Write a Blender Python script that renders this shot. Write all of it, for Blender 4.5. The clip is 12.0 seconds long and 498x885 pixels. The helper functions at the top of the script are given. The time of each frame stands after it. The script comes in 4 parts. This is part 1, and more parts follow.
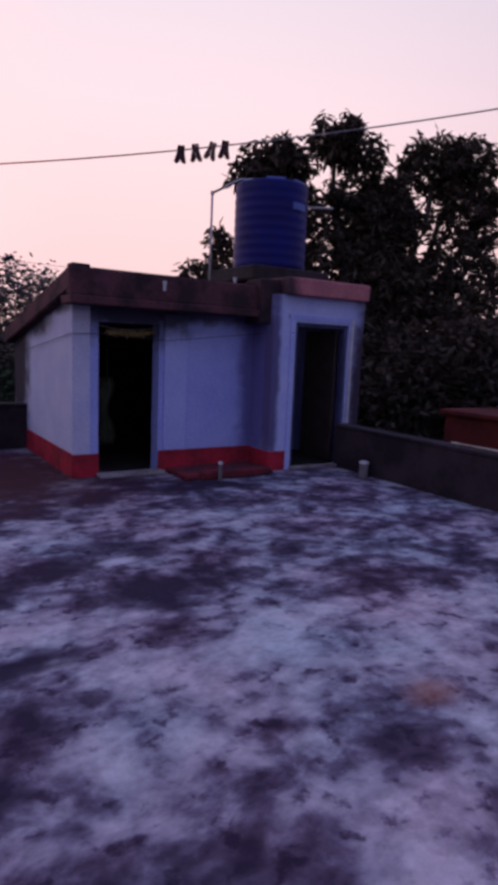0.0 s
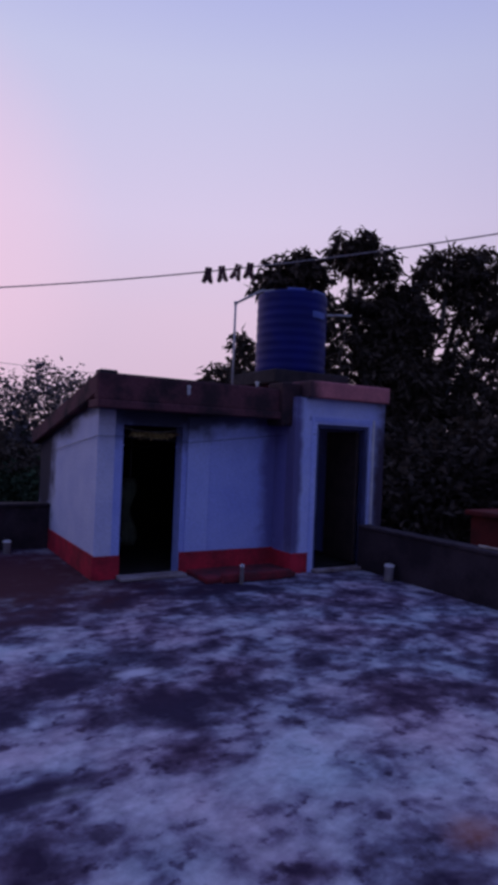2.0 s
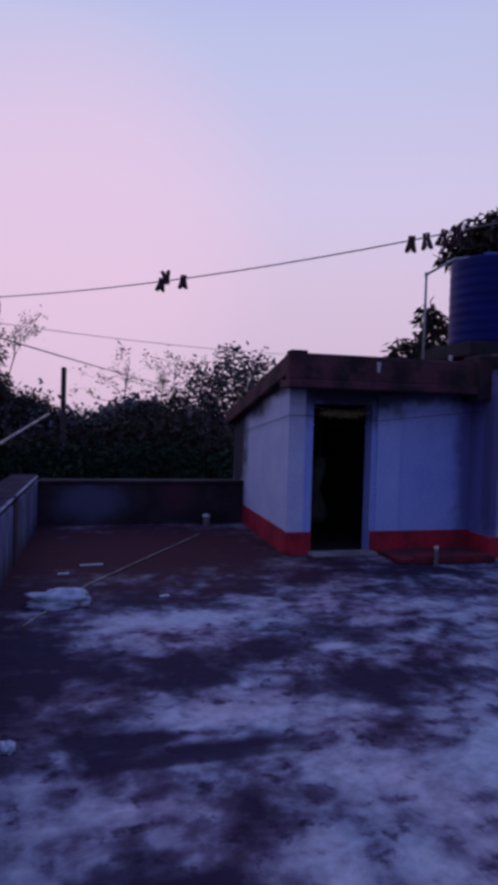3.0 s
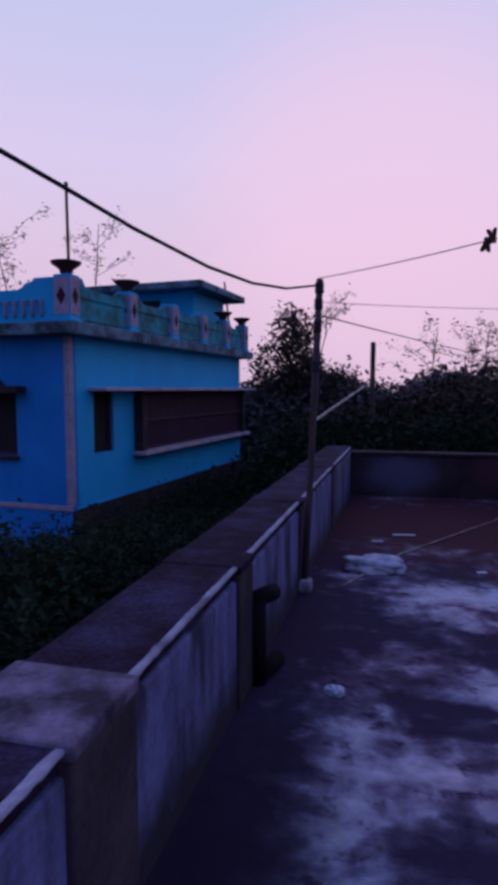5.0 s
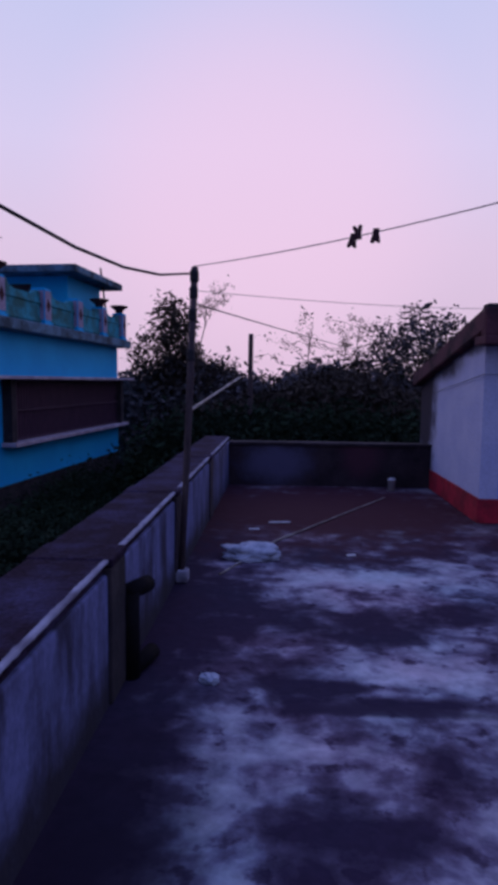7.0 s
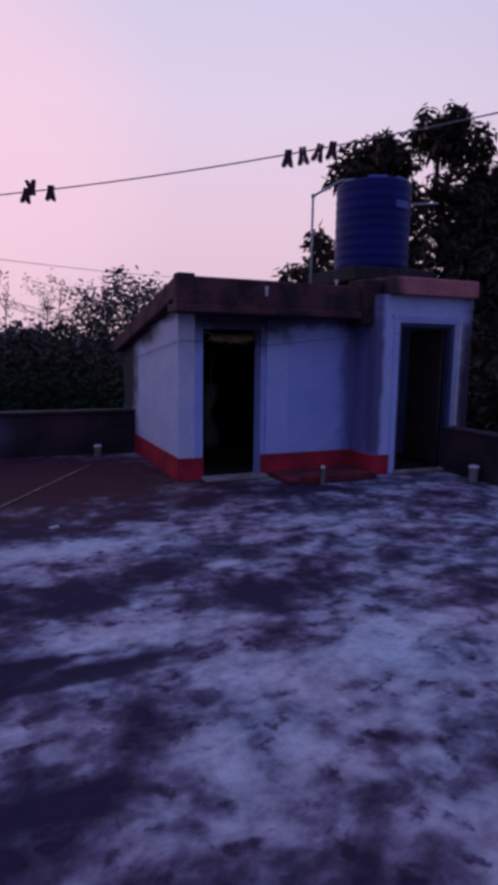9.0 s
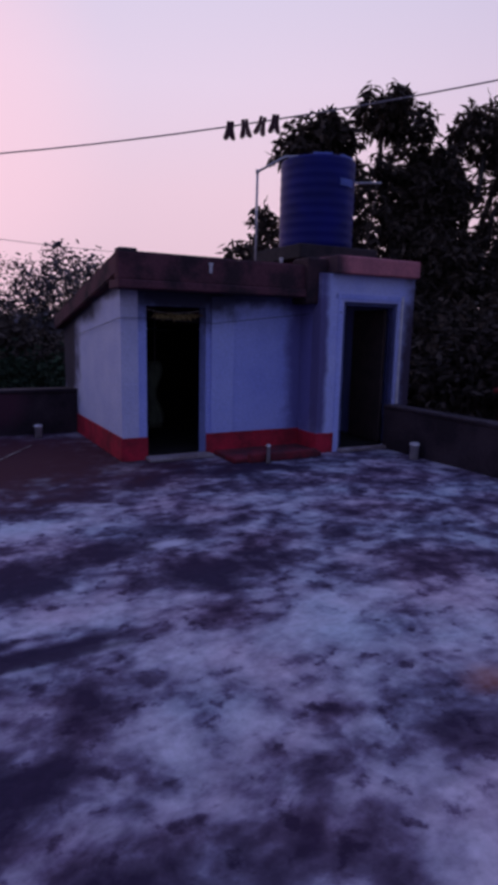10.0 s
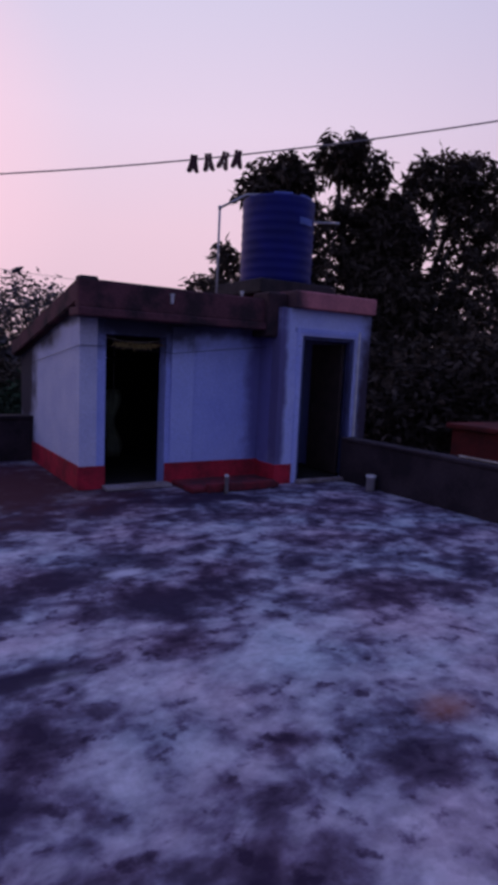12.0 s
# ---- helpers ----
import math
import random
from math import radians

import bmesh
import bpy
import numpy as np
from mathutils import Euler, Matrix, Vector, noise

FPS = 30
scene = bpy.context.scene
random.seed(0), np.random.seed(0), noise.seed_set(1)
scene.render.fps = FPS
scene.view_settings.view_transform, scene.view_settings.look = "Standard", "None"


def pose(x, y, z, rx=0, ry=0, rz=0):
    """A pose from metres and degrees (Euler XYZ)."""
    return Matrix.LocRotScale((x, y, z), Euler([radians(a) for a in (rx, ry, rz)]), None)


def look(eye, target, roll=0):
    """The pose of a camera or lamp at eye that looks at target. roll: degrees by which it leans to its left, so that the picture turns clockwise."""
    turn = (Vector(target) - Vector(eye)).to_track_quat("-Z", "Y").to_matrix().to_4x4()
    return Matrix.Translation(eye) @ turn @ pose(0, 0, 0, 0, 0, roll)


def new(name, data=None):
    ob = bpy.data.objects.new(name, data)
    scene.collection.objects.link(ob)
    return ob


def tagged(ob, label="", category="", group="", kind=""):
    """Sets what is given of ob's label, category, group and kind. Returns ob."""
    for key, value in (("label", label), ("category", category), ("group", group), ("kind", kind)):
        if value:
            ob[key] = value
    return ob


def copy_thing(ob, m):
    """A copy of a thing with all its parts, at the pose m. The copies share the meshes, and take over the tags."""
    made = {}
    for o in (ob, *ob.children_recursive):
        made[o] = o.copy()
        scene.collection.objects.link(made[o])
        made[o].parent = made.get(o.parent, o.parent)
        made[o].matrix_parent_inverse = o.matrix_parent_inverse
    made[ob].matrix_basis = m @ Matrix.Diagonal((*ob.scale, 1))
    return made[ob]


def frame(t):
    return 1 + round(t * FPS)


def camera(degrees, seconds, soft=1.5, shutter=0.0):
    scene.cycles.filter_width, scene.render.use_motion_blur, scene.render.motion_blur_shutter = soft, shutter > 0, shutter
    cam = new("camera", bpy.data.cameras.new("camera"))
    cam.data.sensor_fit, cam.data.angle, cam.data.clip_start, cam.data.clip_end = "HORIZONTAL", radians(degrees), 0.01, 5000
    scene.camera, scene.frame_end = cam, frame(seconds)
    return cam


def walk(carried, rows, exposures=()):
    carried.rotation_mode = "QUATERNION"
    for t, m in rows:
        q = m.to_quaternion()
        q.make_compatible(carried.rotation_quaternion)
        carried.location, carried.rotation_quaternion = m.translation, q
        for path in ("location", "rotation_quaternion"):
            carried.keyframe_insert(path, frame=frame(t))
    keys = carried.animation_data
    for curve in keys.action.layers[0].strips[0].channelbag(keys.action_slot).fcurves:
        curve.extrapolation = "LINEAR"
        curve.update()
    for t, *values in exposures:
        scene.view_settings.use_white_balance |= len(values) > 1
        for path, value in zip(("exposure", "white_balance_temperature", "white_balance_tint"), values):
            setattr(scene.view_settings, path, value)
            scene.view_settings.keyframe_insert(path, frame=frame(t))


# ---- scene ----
cam = camera(44.4, 12.0, 5.0)
EXPOSURES = [
    (0.0, 0.42, 8000, 13), (0.4, 0.18, 7000, 12), (1.0, 0.08, 6750, 15), (1.8, 0.0, 6300, 15), (2.5, -0.10, 5850, 12), (5.0, 0.0, 6000, 17), (7.5, 0.02, 5900, 14),
    (9.5, 0.08, 6650, 15), (10.5, 0.22, 6700, 15), (11.0, 0.38, 6950, 15), (11.6, 0.40, 6950, 15), (12.0, 0.12, 6700, 16)]
SKY = 1.0
PATH = [
    (0, (-0.691, 0.088, 1.706), (0.374, 1.753, 1.402), 2.4),
    (0.5, (-0.715, 0.086, 1.745), (0.307, 1.775, 1.424), 2.6),
    (1, (-0.693, 0.13, 1.716), (0.338, 1.818, 1.421), 2.9),
    (1.5, (-0.674, 0.104, 1.751), (0.359, 1.807, 1.574), 2.9),
    (2, (-0.699, 0.113, 1.767), (0.31, 1.84, 1.774), 2.3),
    (2.5, (-0.757, 0.121, 1.746), (0.015, 1.966, 1.744), 1.5),
    (2.7, (-0.788, 0.148, 1.742), (-0.149, 2.043, 1.708), 1.5),
    (4.3, (-0.877, 0.114, 1.709), (-1.007, 2.104, 1.552), 0.7),
    (4.5, (-0.9, 0.08, 1.713), (-1.156, 2.057, 1.55), 0.6),
    (5, (-0.925, 0.098, 1.708), (-1.419, 2.028, 1.536), -0.1),
    (5.5, (-0.951, 0.109, 1.702), (-1.63, 1.981, 1.524), -0.0),
    (6, (-0.952, 0.128, 1.685), (-1.547, 2.029, 1.509), -0.3),
    (6.5, (-0.933, 0.128, 1.685), (-1.302, 2.085, 1.507), 0.5),
    (7, (-0.886, 0.136, 1.691), (-0.997, 2.123, 1.492), 0.6),
    (7.5, (-0.853, 0.13, 1.68), (-0.767, 2.117, 1.47), 0.5),
    (7.7, (-0.827, 0.114, 1.679), (-0.647, 2.093, 1.457), 0.5),
    (9.3, (-0.721, 0.132, 1.704), (0.144, 1.908, 1.393), 0.8),
    (9.5, (-0.713, 0.136, 1.705), (0.187, 1.895, 1.388), 0.8),
    (10, (-0.709, 0.142, 1.697), (0.227, 1.872, 1.332), 1.2),
    (10.5, (-0.719, 0.112, 1.674), (0.263, 1.804, 1.255), 2.1),
    (11, (-0.709, 0.126, 1.676), (0.292, 1.806, 1.259), 1.7),
    (11.5, (-0.716, 0.124, 1.676), (0.36, 1.766, 1.295), 1.8),
    (12, (-0.714, 0.129, 1.664), (0.344, 1.807, 1.41), 2.6),
]
walk(cam, [(t, look(eye, target, roll)) for t, eye, target, roll in PATH], EXPOSURES)

# ---- sky at dusk ----
world = bpy.data.worlds.new("dusk")
scene.world = world
world.use_nodes = True
wn, wl = world.node_tree.nodes, world.node_tree.links
wn.clear()


def ramp(nodes, stops, mode="EASE"):
    r = nodes.new("ShaderNodeValToRGB")
    r.color_ramp.interpolation = mode
    while len(r.color_ramp.elements) < len(stops):
        r.color_ramp.elements.new(0.5)
    for e, (p, c) in zip(r.color_ramp.elements, stops):
        e.position, e.color = p, (*c, 1) if len(c) == 3 else c
    return r


w_co = wn.new("ShaderNodeTexCoord")
w_sep = wn.new("ShaderNodeSeparateXYZ")
wl.new(w_co.outputs["Generated"], w_sep.inputs[0])
# towards the afterglow, by height
glow = ramp(wn, [(0.0, (0.70, 0.50, 0.60)), (0.2, (0.75, 0.57, 0.69)), (0.34, (0.71, 0.61, 0.77)), (0.52, (0.58, 0.58, 0.77)),
                 (0.72, (0.32, 0.37, 0.74)), (1.0, (0.19, 0.26, 0.74))], "LINEAR")
# away from it
cool = ramp(wn, [(0.0, (0.15, 0.16, 0.26)), (0.25, (0.20, 0.22, 0.38)), (0.55, (0.22, 0.27, 0.54)), (1.0, (0.19, 0.26, 0.74))], "LINEAR")
wl.new(w_sep.outputs["Z"], glow.inputs[0])
wl.new(w_sep.outputs["Z"], cool.inputs[0])
w_dot = wn.new("ShaderNodeVectorMath")
w_dot.operation = "DOT_PRODUCT"
w_dot.inputs[1].default_value = (-0.12, 0.99, 0.0)
wl.new(w_co.outputs["Generated"], w_dot.inputs[0])
w_map = wn.new("ShaderNodeMapRange")
w_map.interpolation_type = "SMOOTHSTEP"
w_map.inputs[1].default_value, w_map.inputs[2].default_value = -0.4, 0.82
wl.new(w_dot.outputs["Value"], w_map.inputs[0])
w_mix = wn.new("ShaderNodeMix")
w_mix.data_type = "RGBA"
wl.new(w_map.outputs[0], w_mix.inputs[0])
wl.new(cool.outputs[0], w_mix.inputs[6])
wl.new(glow.outputs[0], w_mix.inputs[7])
# the pink heart of the afterglow
w_dir = wn.new("ShaderNodeVectorMath")
w_dir.operation = "DOT_PRODUCT"
w_dir.inputs[1].default_value = (-0.04, 0.965, 0.26)
wl.new(w_co.outputs["Generated"], w_dir.inputs[0])
w_lobe = wn.new("ShaderNodeMapRange")
w_lobe.interpolation_type = "SMOOTHSTEP"
w_lobe.inputs[1].default_value, w_lobe.inputs[2].default_value, w_lobe.inputs[4].default_value = 0.94, 1.0, 0.6
wl.new(w_dir.outputs["Value"], w_lobe.inputs[0])
w_pink = wn.new("ShaderNodeMix")
w_pink.data_type = "RGBA"
wl.new(w_lobe.outputs[0], w_pink.inputs[0])
wl.new(w_mix.outputs[2], w_pink.inputs[6])
w_pink.inputs[7].default_value = (0.93, 0.62, 0.74, 1)
w_bg = wn.new("ShaderNodeBackground")
w_bg.inputs[1].default_value = SKY
wl.new(w_pink.outputs[2], w_bg.inputs[0])
w_out = wn.new("ShaderNodeOutputWorld")
wl.new(w_bg.outputs[0], w_out.inputs[0])


# ---- materials ----
def surface(name, base, second=None, rough=0.85, scale=3.0, fine=40.0, bump=0.3, metal=0.0, spread=(0.4, 0.62), grain=0.18, stretch=(1, 1, 1), spec=0.3, rand=0.0):
    """A worn surface: two colours in large patches, a fine grain, and relief."""
    m = bpy.data.materials.new(name)
    m.use_nodes = True
    n, l = m.node_tree.nodes, m.node_tree.links
    b = n["Principled BSDF"]
    b.inputs["Roughness"].default_value, b.inputs["Metallic"].default_value = rough, metal
    b.inputs["Specular IOR Level"].default_value = spec
    co = n.new("ShaderNodeTexCoord")
    mp = n.new("ShaderNodeMapping")
    mp.inputs["Scale"].default_value = stretch
    l.new(co.outputs["Object"], mp.inputs[0])
    big, small = n.new("ShaderNodeTexNoise"), n.new("ShaderNodeTexNoise")
    big.inputs["Scale"].default_value, big.inputs["Detail"].default_value, big.inputs["Roughness"].default_value = scale, 7, 0.62
    small.inputs["Scale"].default_value, small.inputs["Detail"].default_value = fine, 5
    l.new(mp.outputs[0], big.inputs[0]), l.new(co.outputs["Object"], small.inputs[0])
    r = ramp(n, [(spread[0], base), (spread[1], second or tuple(0.8 * c for c in base))], "LINEAR")
    l.new(big.outputs[0], r.inputs[0])
    g = ramp(n, [(0.3, (1 - grain,) * 3), (0.7, (1 + grain,) * 3)], "LINEAR")
    l.new(small.outputs[0], g.inputs[0])
    mul = n.new("ShaderNodeMix")
    mul.data_type, mul.blend_type = "RGBA", "MULTIPLY"
    mul.inputs[0].default_value = 1
    l.new(r.outputs[0], mul.inputs[6]), l.new(g.outputs[0], mul.inputs[7])
    last = mul.outputs[2]
    if rand:
        geo = n.new("ShaderNodeNewGeometry")
        rr = ramp(n, [(0, (1 - rand,) * 3), (1, (1 + rand,) * 3)], "LINEAR")
        l.new(geo.outputs["Random Per Island"], rr.inputs[0])
        m2 = n.new("ShaderNodeMix")
        m2.data_type, m2.blend_type = "RGBA", "MULTIPLY"
        m2.inputs[0].default_value = 1
        l.new(last, m2.inputs[6]), l.new(rr.outputs[0], m2.inputs[7])
        last = m2.outputs[2]
    l.new(last, b.inputs["Base Color"])
    if bump:
        bp = n.new("ShaderNodeBump")
        bp.inputs["Strength"].default_value, bp.inputs["Distance"].default_value = bump, 0.01
        l.new(small.outputs[0], bp.inputs["Height"])
        l.new(bp.outputs[0], b.inputs["Normal"])
    return m


def blot(m, centre, radius, colour, soft=0.5, wobble=0.35, amount=1.0, scale=4.0):
    """A stain or other patch of its own shape on a surface: an ellipsoid round a place in the thing's own space, with a
    ragged rim.
    """
    n, l = m.node_tree.nodes, m.node_tree.links
    b = n["Principled BSDF"]
    before = b.inputs["Base Color"].links[0].from_socket
    co = n.new("ShaderNodeTexCoord")
    mp = n.new("ShaderNodeMapping")
    mp.vector_type = "TEXTURE"
    mp.inputs["Location"].default_value, mp.inputs["Scale"].default_value = centre, radius
    ln = n.new("ShaderNodeVectorMath")
    ln.operation = "LENGTH"
    no = n.new("ShaderNodeTexNoise")
    no.inputs["Scale"].default_value, no.inputs["Detail"].default_value, no.inputs["Roughness"].default_value = scale, 6, 0.65
    l.new(co.outputs["Object"], mp.inputs[0]), l.new(mp.outputs[0], ln.inputs[0]), l.new(co.outputs["Object"], no.inputs[0])
    ma = n.new("ShaderNodeMath")
    ma.operation = "MULTIPLY_ADD"
    ma.inputs[1].default_value = wobble * 4
    l.new(no.outputs[0], ma.inputs[0]), l.new(ln.outputs["Value"], ma.inputs[2])
    mr = n.new("ShaderNodeMapRange")
    mr.interpolation_type = "SMOOTHSTEP"
    mr.inputs[1].default_value, mr.inputs[2].default_value = 1 + wobble * 2 - soft, 1 + wobble * 2 + soft
    mr.inputs[3].default_value, mr.inputs[4].default_value = amount, 0
    l.new(ma.outputs[0], mr.inputs[0])
    mx = n.new("ShaderNodeMix")
    mx.data_type = "RGBA"
    l.new(mr.outputs[0], mx.inputs[0]), l.new(before, mx.inputs[6])
    mx.inputs[7].default_value = (*colour, 1)
    l.new(mx.outputs[2], b.inputs["Base Color"])
    return m


def terrace_surface():
    """Lime and algae on concrete: a ragged pattern at three scales, leaning to lime or to damp in some places."""
    m = bpy.data.materials.new("terrace_concrete")
    m.use_nodes = True
    n, l = m.node_tree.nodes, m.node_tree.links
    b = n["Principled BSDF"]
    b.inputs["Roughness"].default_value, b.inputs["Specular IOR Level"].default_value = 0.94, 0.12
    co = n.new("ShaderNodeTexCoord")
    mp = n.new("ShaderNodeMapping")
    mp.inputs["Scale"].default_value = (0.9, 1.05, 1)
    l.new(co.outputs["Object"], mp.inputs[0])

    def noise_of(scale, detail, rough, warp=0.0):
        t = n.new("ShaderNodeTexNoise")
        t.inputs["Scale"].default_value, t.inputs["Detail"].default_value, t.inputs["Roughness"].default_value = scale, detail, rough
        t.inputs["Distortion"].default_value = warp
        l.new(mp.outputs[0], t.inputs[0])
        return t.outputs[0]

    def sum_of(a, k, c):
        t = n.new("ShaderNodeMath")
        t.operation = "MULTIPLY_ADD"
        t.inputs[1].default_value = k
        l.new(a, t.inputs[0])
        if hasattr(c, "is_linked"):
            l.new(c, t.inputs[2])
        else:
            t.inputs[2].default_value = c
        return t.outputs[0]

    value = sum_of(noise_of(1.9, 9, 0.58, 0.3), 1.25, -0.375)
    value = sum_of(noise_of(6.0, 6, 0.55, 0.2), 0.62, value)
    value = sum_of(noise_of(0.7, 4, 0.5), 0.25, value)
    spots = ramp(n, [(0.56, (0, 0, 0)), (0.70, (1, 1, 1))], "EASE")
    l.new(noise_of(8.0, 4, 0.55, 0.1), spots.inputs[0])
    value = sum_of(spots.outputs[0], -0.16, value)
    for x, y, rx, ry, k in LEANS:
        g = n.new("ShaderNodeMapping")
        g.vector_type = "TEXTURE"
        g.inputs["Location"].default_value, g.inputs["Scale"].default_value = (x, y, 0), (rx * 1.7, ry * 1.7, 1)
        t = n.new("ShaderNodeTexGradient")
        t.gradient_type = "QUADRATIC_SPHERE"
        l.new(co.outputs["Object"], g.inputs[0]), l.new(g.outputs[0], t.inputs[0])
        value = sum_of(t.outputs[1], 0.36 * k, value)
    r = ramp(n, [(0.46, DAMP), (0.60, (0.085, 0.066, 0.10)), (0.68, (0.155, 0.135, 0.19)), (0.77, (0.285, 0.275, 0.325)), (0.95, (0.47, 0.465, 0.50))], "LINEAR")
    l.new(value, r.inputs[0])
    tint = ramp(n, [(0.35, (1.12, 0.92, 0.95)), (0.65, (0.92, 1.02, 1.04))], "LINEAR")
    l.new(noise_of(1.1, 4, 0.5), tint.inputs[0])
    mul = n.new("ShaderNodeMix")
    mul.data_type, mul.blend_type = "RGBA", "MULTIPLY"
    mul.inputs[0].default_value = 1
    l.new(r.outputs[0], mul.inputs[6]), l.new(tint.outputs[0], mul.inputs[7])
    grit = ramp(n, [(0.32, (0.82, 0.82, 0.82)), (0.68, (1.18, 1.17, 1.17))], "LINEAR")
    l.new(noise_of(14.0, 6, 0.65), grit.inputs[0])
    mul2 = n.new("ShaderNodeMix")
    mul2.data_type, mul2.blend_type = "RGBA", "MULTIPLY"
    mul2.inputs[0].default_value = 1
    l.new(mul.outputs[2], mul2.inputs[6]), l.new(grit.outputs[0], mul2.inputs[7])
    l.new(mul2.outputs[2], b.inputs["Base Color"])
    bp = n.new("ShaderNodeBump")
    bp.inputs["Strength"].default_value, bp.inputs["Distance"].default_value = 0.6, 0.012
    l.new(value, bp.inputs["Height"]), l.new(bp.outputs[0], b.inputs["Normal"])
    return m


DAMP, REDDISH = (0.034, 0.023, 0.046), (0.060, 0.018, 0.025)
LEANS = (
    (0.39, 5.34, 1.5, 0.26, 0.7), (2.29, 5.07, 1.0, 0.14, 0.5), (0.44, 4.55, 1.0, 0.25, -0.7), (1.41, 3.92, 1.0, 0.35, -0.6), (3.0, 3.29, 1.2, 0.3, -0.3),
    (0.17, 3.58, 0.8, 0.2, 0.7), (1.24, 2.93, 1.1, 0.4, 0.8), (2.44, 2.47, 0.7, 0.35, 0.8), (-0.1, 3.25, 0.42, 0.07, -1.5), (-0.58, 3.4, 0.5, 0.07, -1.5),
    (0.7, 2.42, 0.6, 0.35, 0.6), (0.18, 2.15, 0.4, 0.35, 0.5), (0.88, 1.25, 0.22, 0.28, 0.9), (-0.31, 2.37, 0.3, 0.35, -0.45), (-0.25, 1.72, 0.35, 0.3, -0.5),
    (0.19, 1.55, 0.25, 0.2, -0.4), (0.75, 1.56, 0.25, 0.18, -0.5), (0.85, 2.16, 0.14, 0.1, -0.8), (-0.4, 3.86, 0.4, 0.3, 0.8), (-1.09, 2.66, 0.35, 0.5, 0.8),
    (-0.3, 5.32, 0.6, 0.35, 0.8), (-1.32, 4.51, 0.6, 1.0, -1.0), (-0.69, 2.28, 0.3, 0.3, -0.7), (-0.07, 2.9, 0.35, 0.25, 0.5), (-0.67, 6.14, 1.2, 0.5, -0.8),
    (2.58, 6.58, 2.5, 0.6, -0.6), (-1.74, 2.46, 0.3, 8.0, -1.4), (-0.33, 4.13, 0.9, 0.4, -0.7), (-0.6, 1.0, 0.8, 0.9, -0.3), (-0.76, 3.21, 0.45, 0.25, -0.6),
    (-1.45, 2.95, 0.28, 0.9, -0.8), (1.7, 1.7, 0.5, 0.4, 0.9))
terrace_mat = terrace_surface()
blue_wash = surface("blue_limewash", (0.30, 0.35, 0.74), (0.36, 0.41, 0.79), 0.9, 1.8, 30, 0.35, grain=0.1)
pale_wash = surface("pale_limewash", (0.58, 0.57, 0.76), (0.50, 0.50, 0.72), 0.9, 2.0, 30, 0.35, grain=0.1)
band_red = surface("red_oxide_band", (0.48, 0.02, 0.045), (0.24, 0.016, 0.03), 0.8, 3.5, 40, 0.3)
slab_dark = surface("weathered_slab", (0.11, 0.038, 0.05), (0.032, 0.017, 0.022), 0.9, 2.6, 35, 0.5, spread=(0.42, 0.6))
slab_pink = surface("pink_slab_paint", (0.52, 0.17, 0.19), (0.38, 0.13, 0.15), 0.85, 3, 35, 0.3)
# the darkness of the unlit interiors is put into this colour
inside_dark = surface("unlit_interior_plaster", (0.018, 0.014, 0.014), (0.010, 0.008, 0.008), 0.95, 2, 20, 0.2)
# algae-black plaster; on the house plinth the black stands for shadow
algae_and_shade = surface("algae_and_shade_plaster", (0.022, 0.018, 0.022), (0.05, 0.038, 0.042), 0.95, 3, 30, 0.5)
parapet_mat = surface("streaked_parapet_plaster", (0.16, 0.165, 0.33), (0.042, 0.036, 0.07), 0.9, 2.2, 28, 0.5, spread=(0.42, 0.62), stretch=(1, 2.2, 0.45))
coping_mat = surface("stained_coping", (0.022, 0.011, 0.022), (0.055, 0.044, 0.095), 0.95, 3.4, 45, 0.6, spread=(0.42, 0.7), grain=0.4, spec=0.1)
worn_cap = surface("worn_cap_mortar", (0.035, 0.024, 0.04), (0.20, 0.155, 0.23), 0.9, 4, 40, 0.6)
worn_edge = surface("worn_lime_edge", (0.34, 0.32, 0.40), (0.14, 0.12, 0.16), 0.9, 5, 40, 0.5, spread=(0.45, 0.65))
soot_black = surface("soot_black_iron", (0.010, 0.008, 0.010), None, 0.9, 6, 40, 0.4, spec=0.1)
pier_mat = surface("bare_pier_plaster", (0.07, 0.052, 0.062), (0.04, 0.028, 0.036), 0.95, 3, 30, 0.5)
dark_parapet = surface("mossy_parapet", (0.020, 0.013, 0.018), (0.042, 0.028, 0.036), 0.95, 2, 30, 0.5)
back_parapet = surface("mossy_back_parapet", (0.020, 0.013, 0.018), (0.042, 0.028, 0.036), 0.95, 2, 30, 0.5)
# bluish lit patch on the left half, painted into the plaster colour
blot(back_parapet, (-1.0, 10.05, 0.36), (0.5, 0.5, 0.3), (0.11, 0.10, 0.18), 0.6, 0.35, 0.8)
blot(back_parapet, (0.4, 10.05, 0.5), (0.3, 0.5, 0.3), (0.09, 0.03, 0.05), 0.6, 0.35, 0.7)
tank_mat = surface("blue_tank_plastic", (0.003, 0.006, 0.14), (0.004, 0.006, 0.10), 0.55, 2, 50, 0.05, grain=0.05, spec=0.2)
label_mat = surface("faded_label", (0.10, 0.14, 0.42), None, 0.6, 9, 60, 0.0)
pvc = surface("grey_pvc", (0.42, 0.40, 0.42), (0.32, 0.30, 0.32), 0.55, 5, 50, 0.05)
white_paint = surface("dirty_white_paint", (0.60, 0.58, 0.60), (0.45, 0.42, 0.44), 0.8, 6, 50, 0.2)
wood_dark = surface("weathered_wood", (0.055, 0.036, 0.040), (0.10, 0.068, 0.070), 0.85, 6, 60, 0.4, stretch=(4, 4, 0.5))
bamboo = surface("dry_bamboo", (0.46, 0.40, 0.34), (0.22, 0.17, 0.14), 0.7, 5, 50, 0.3)
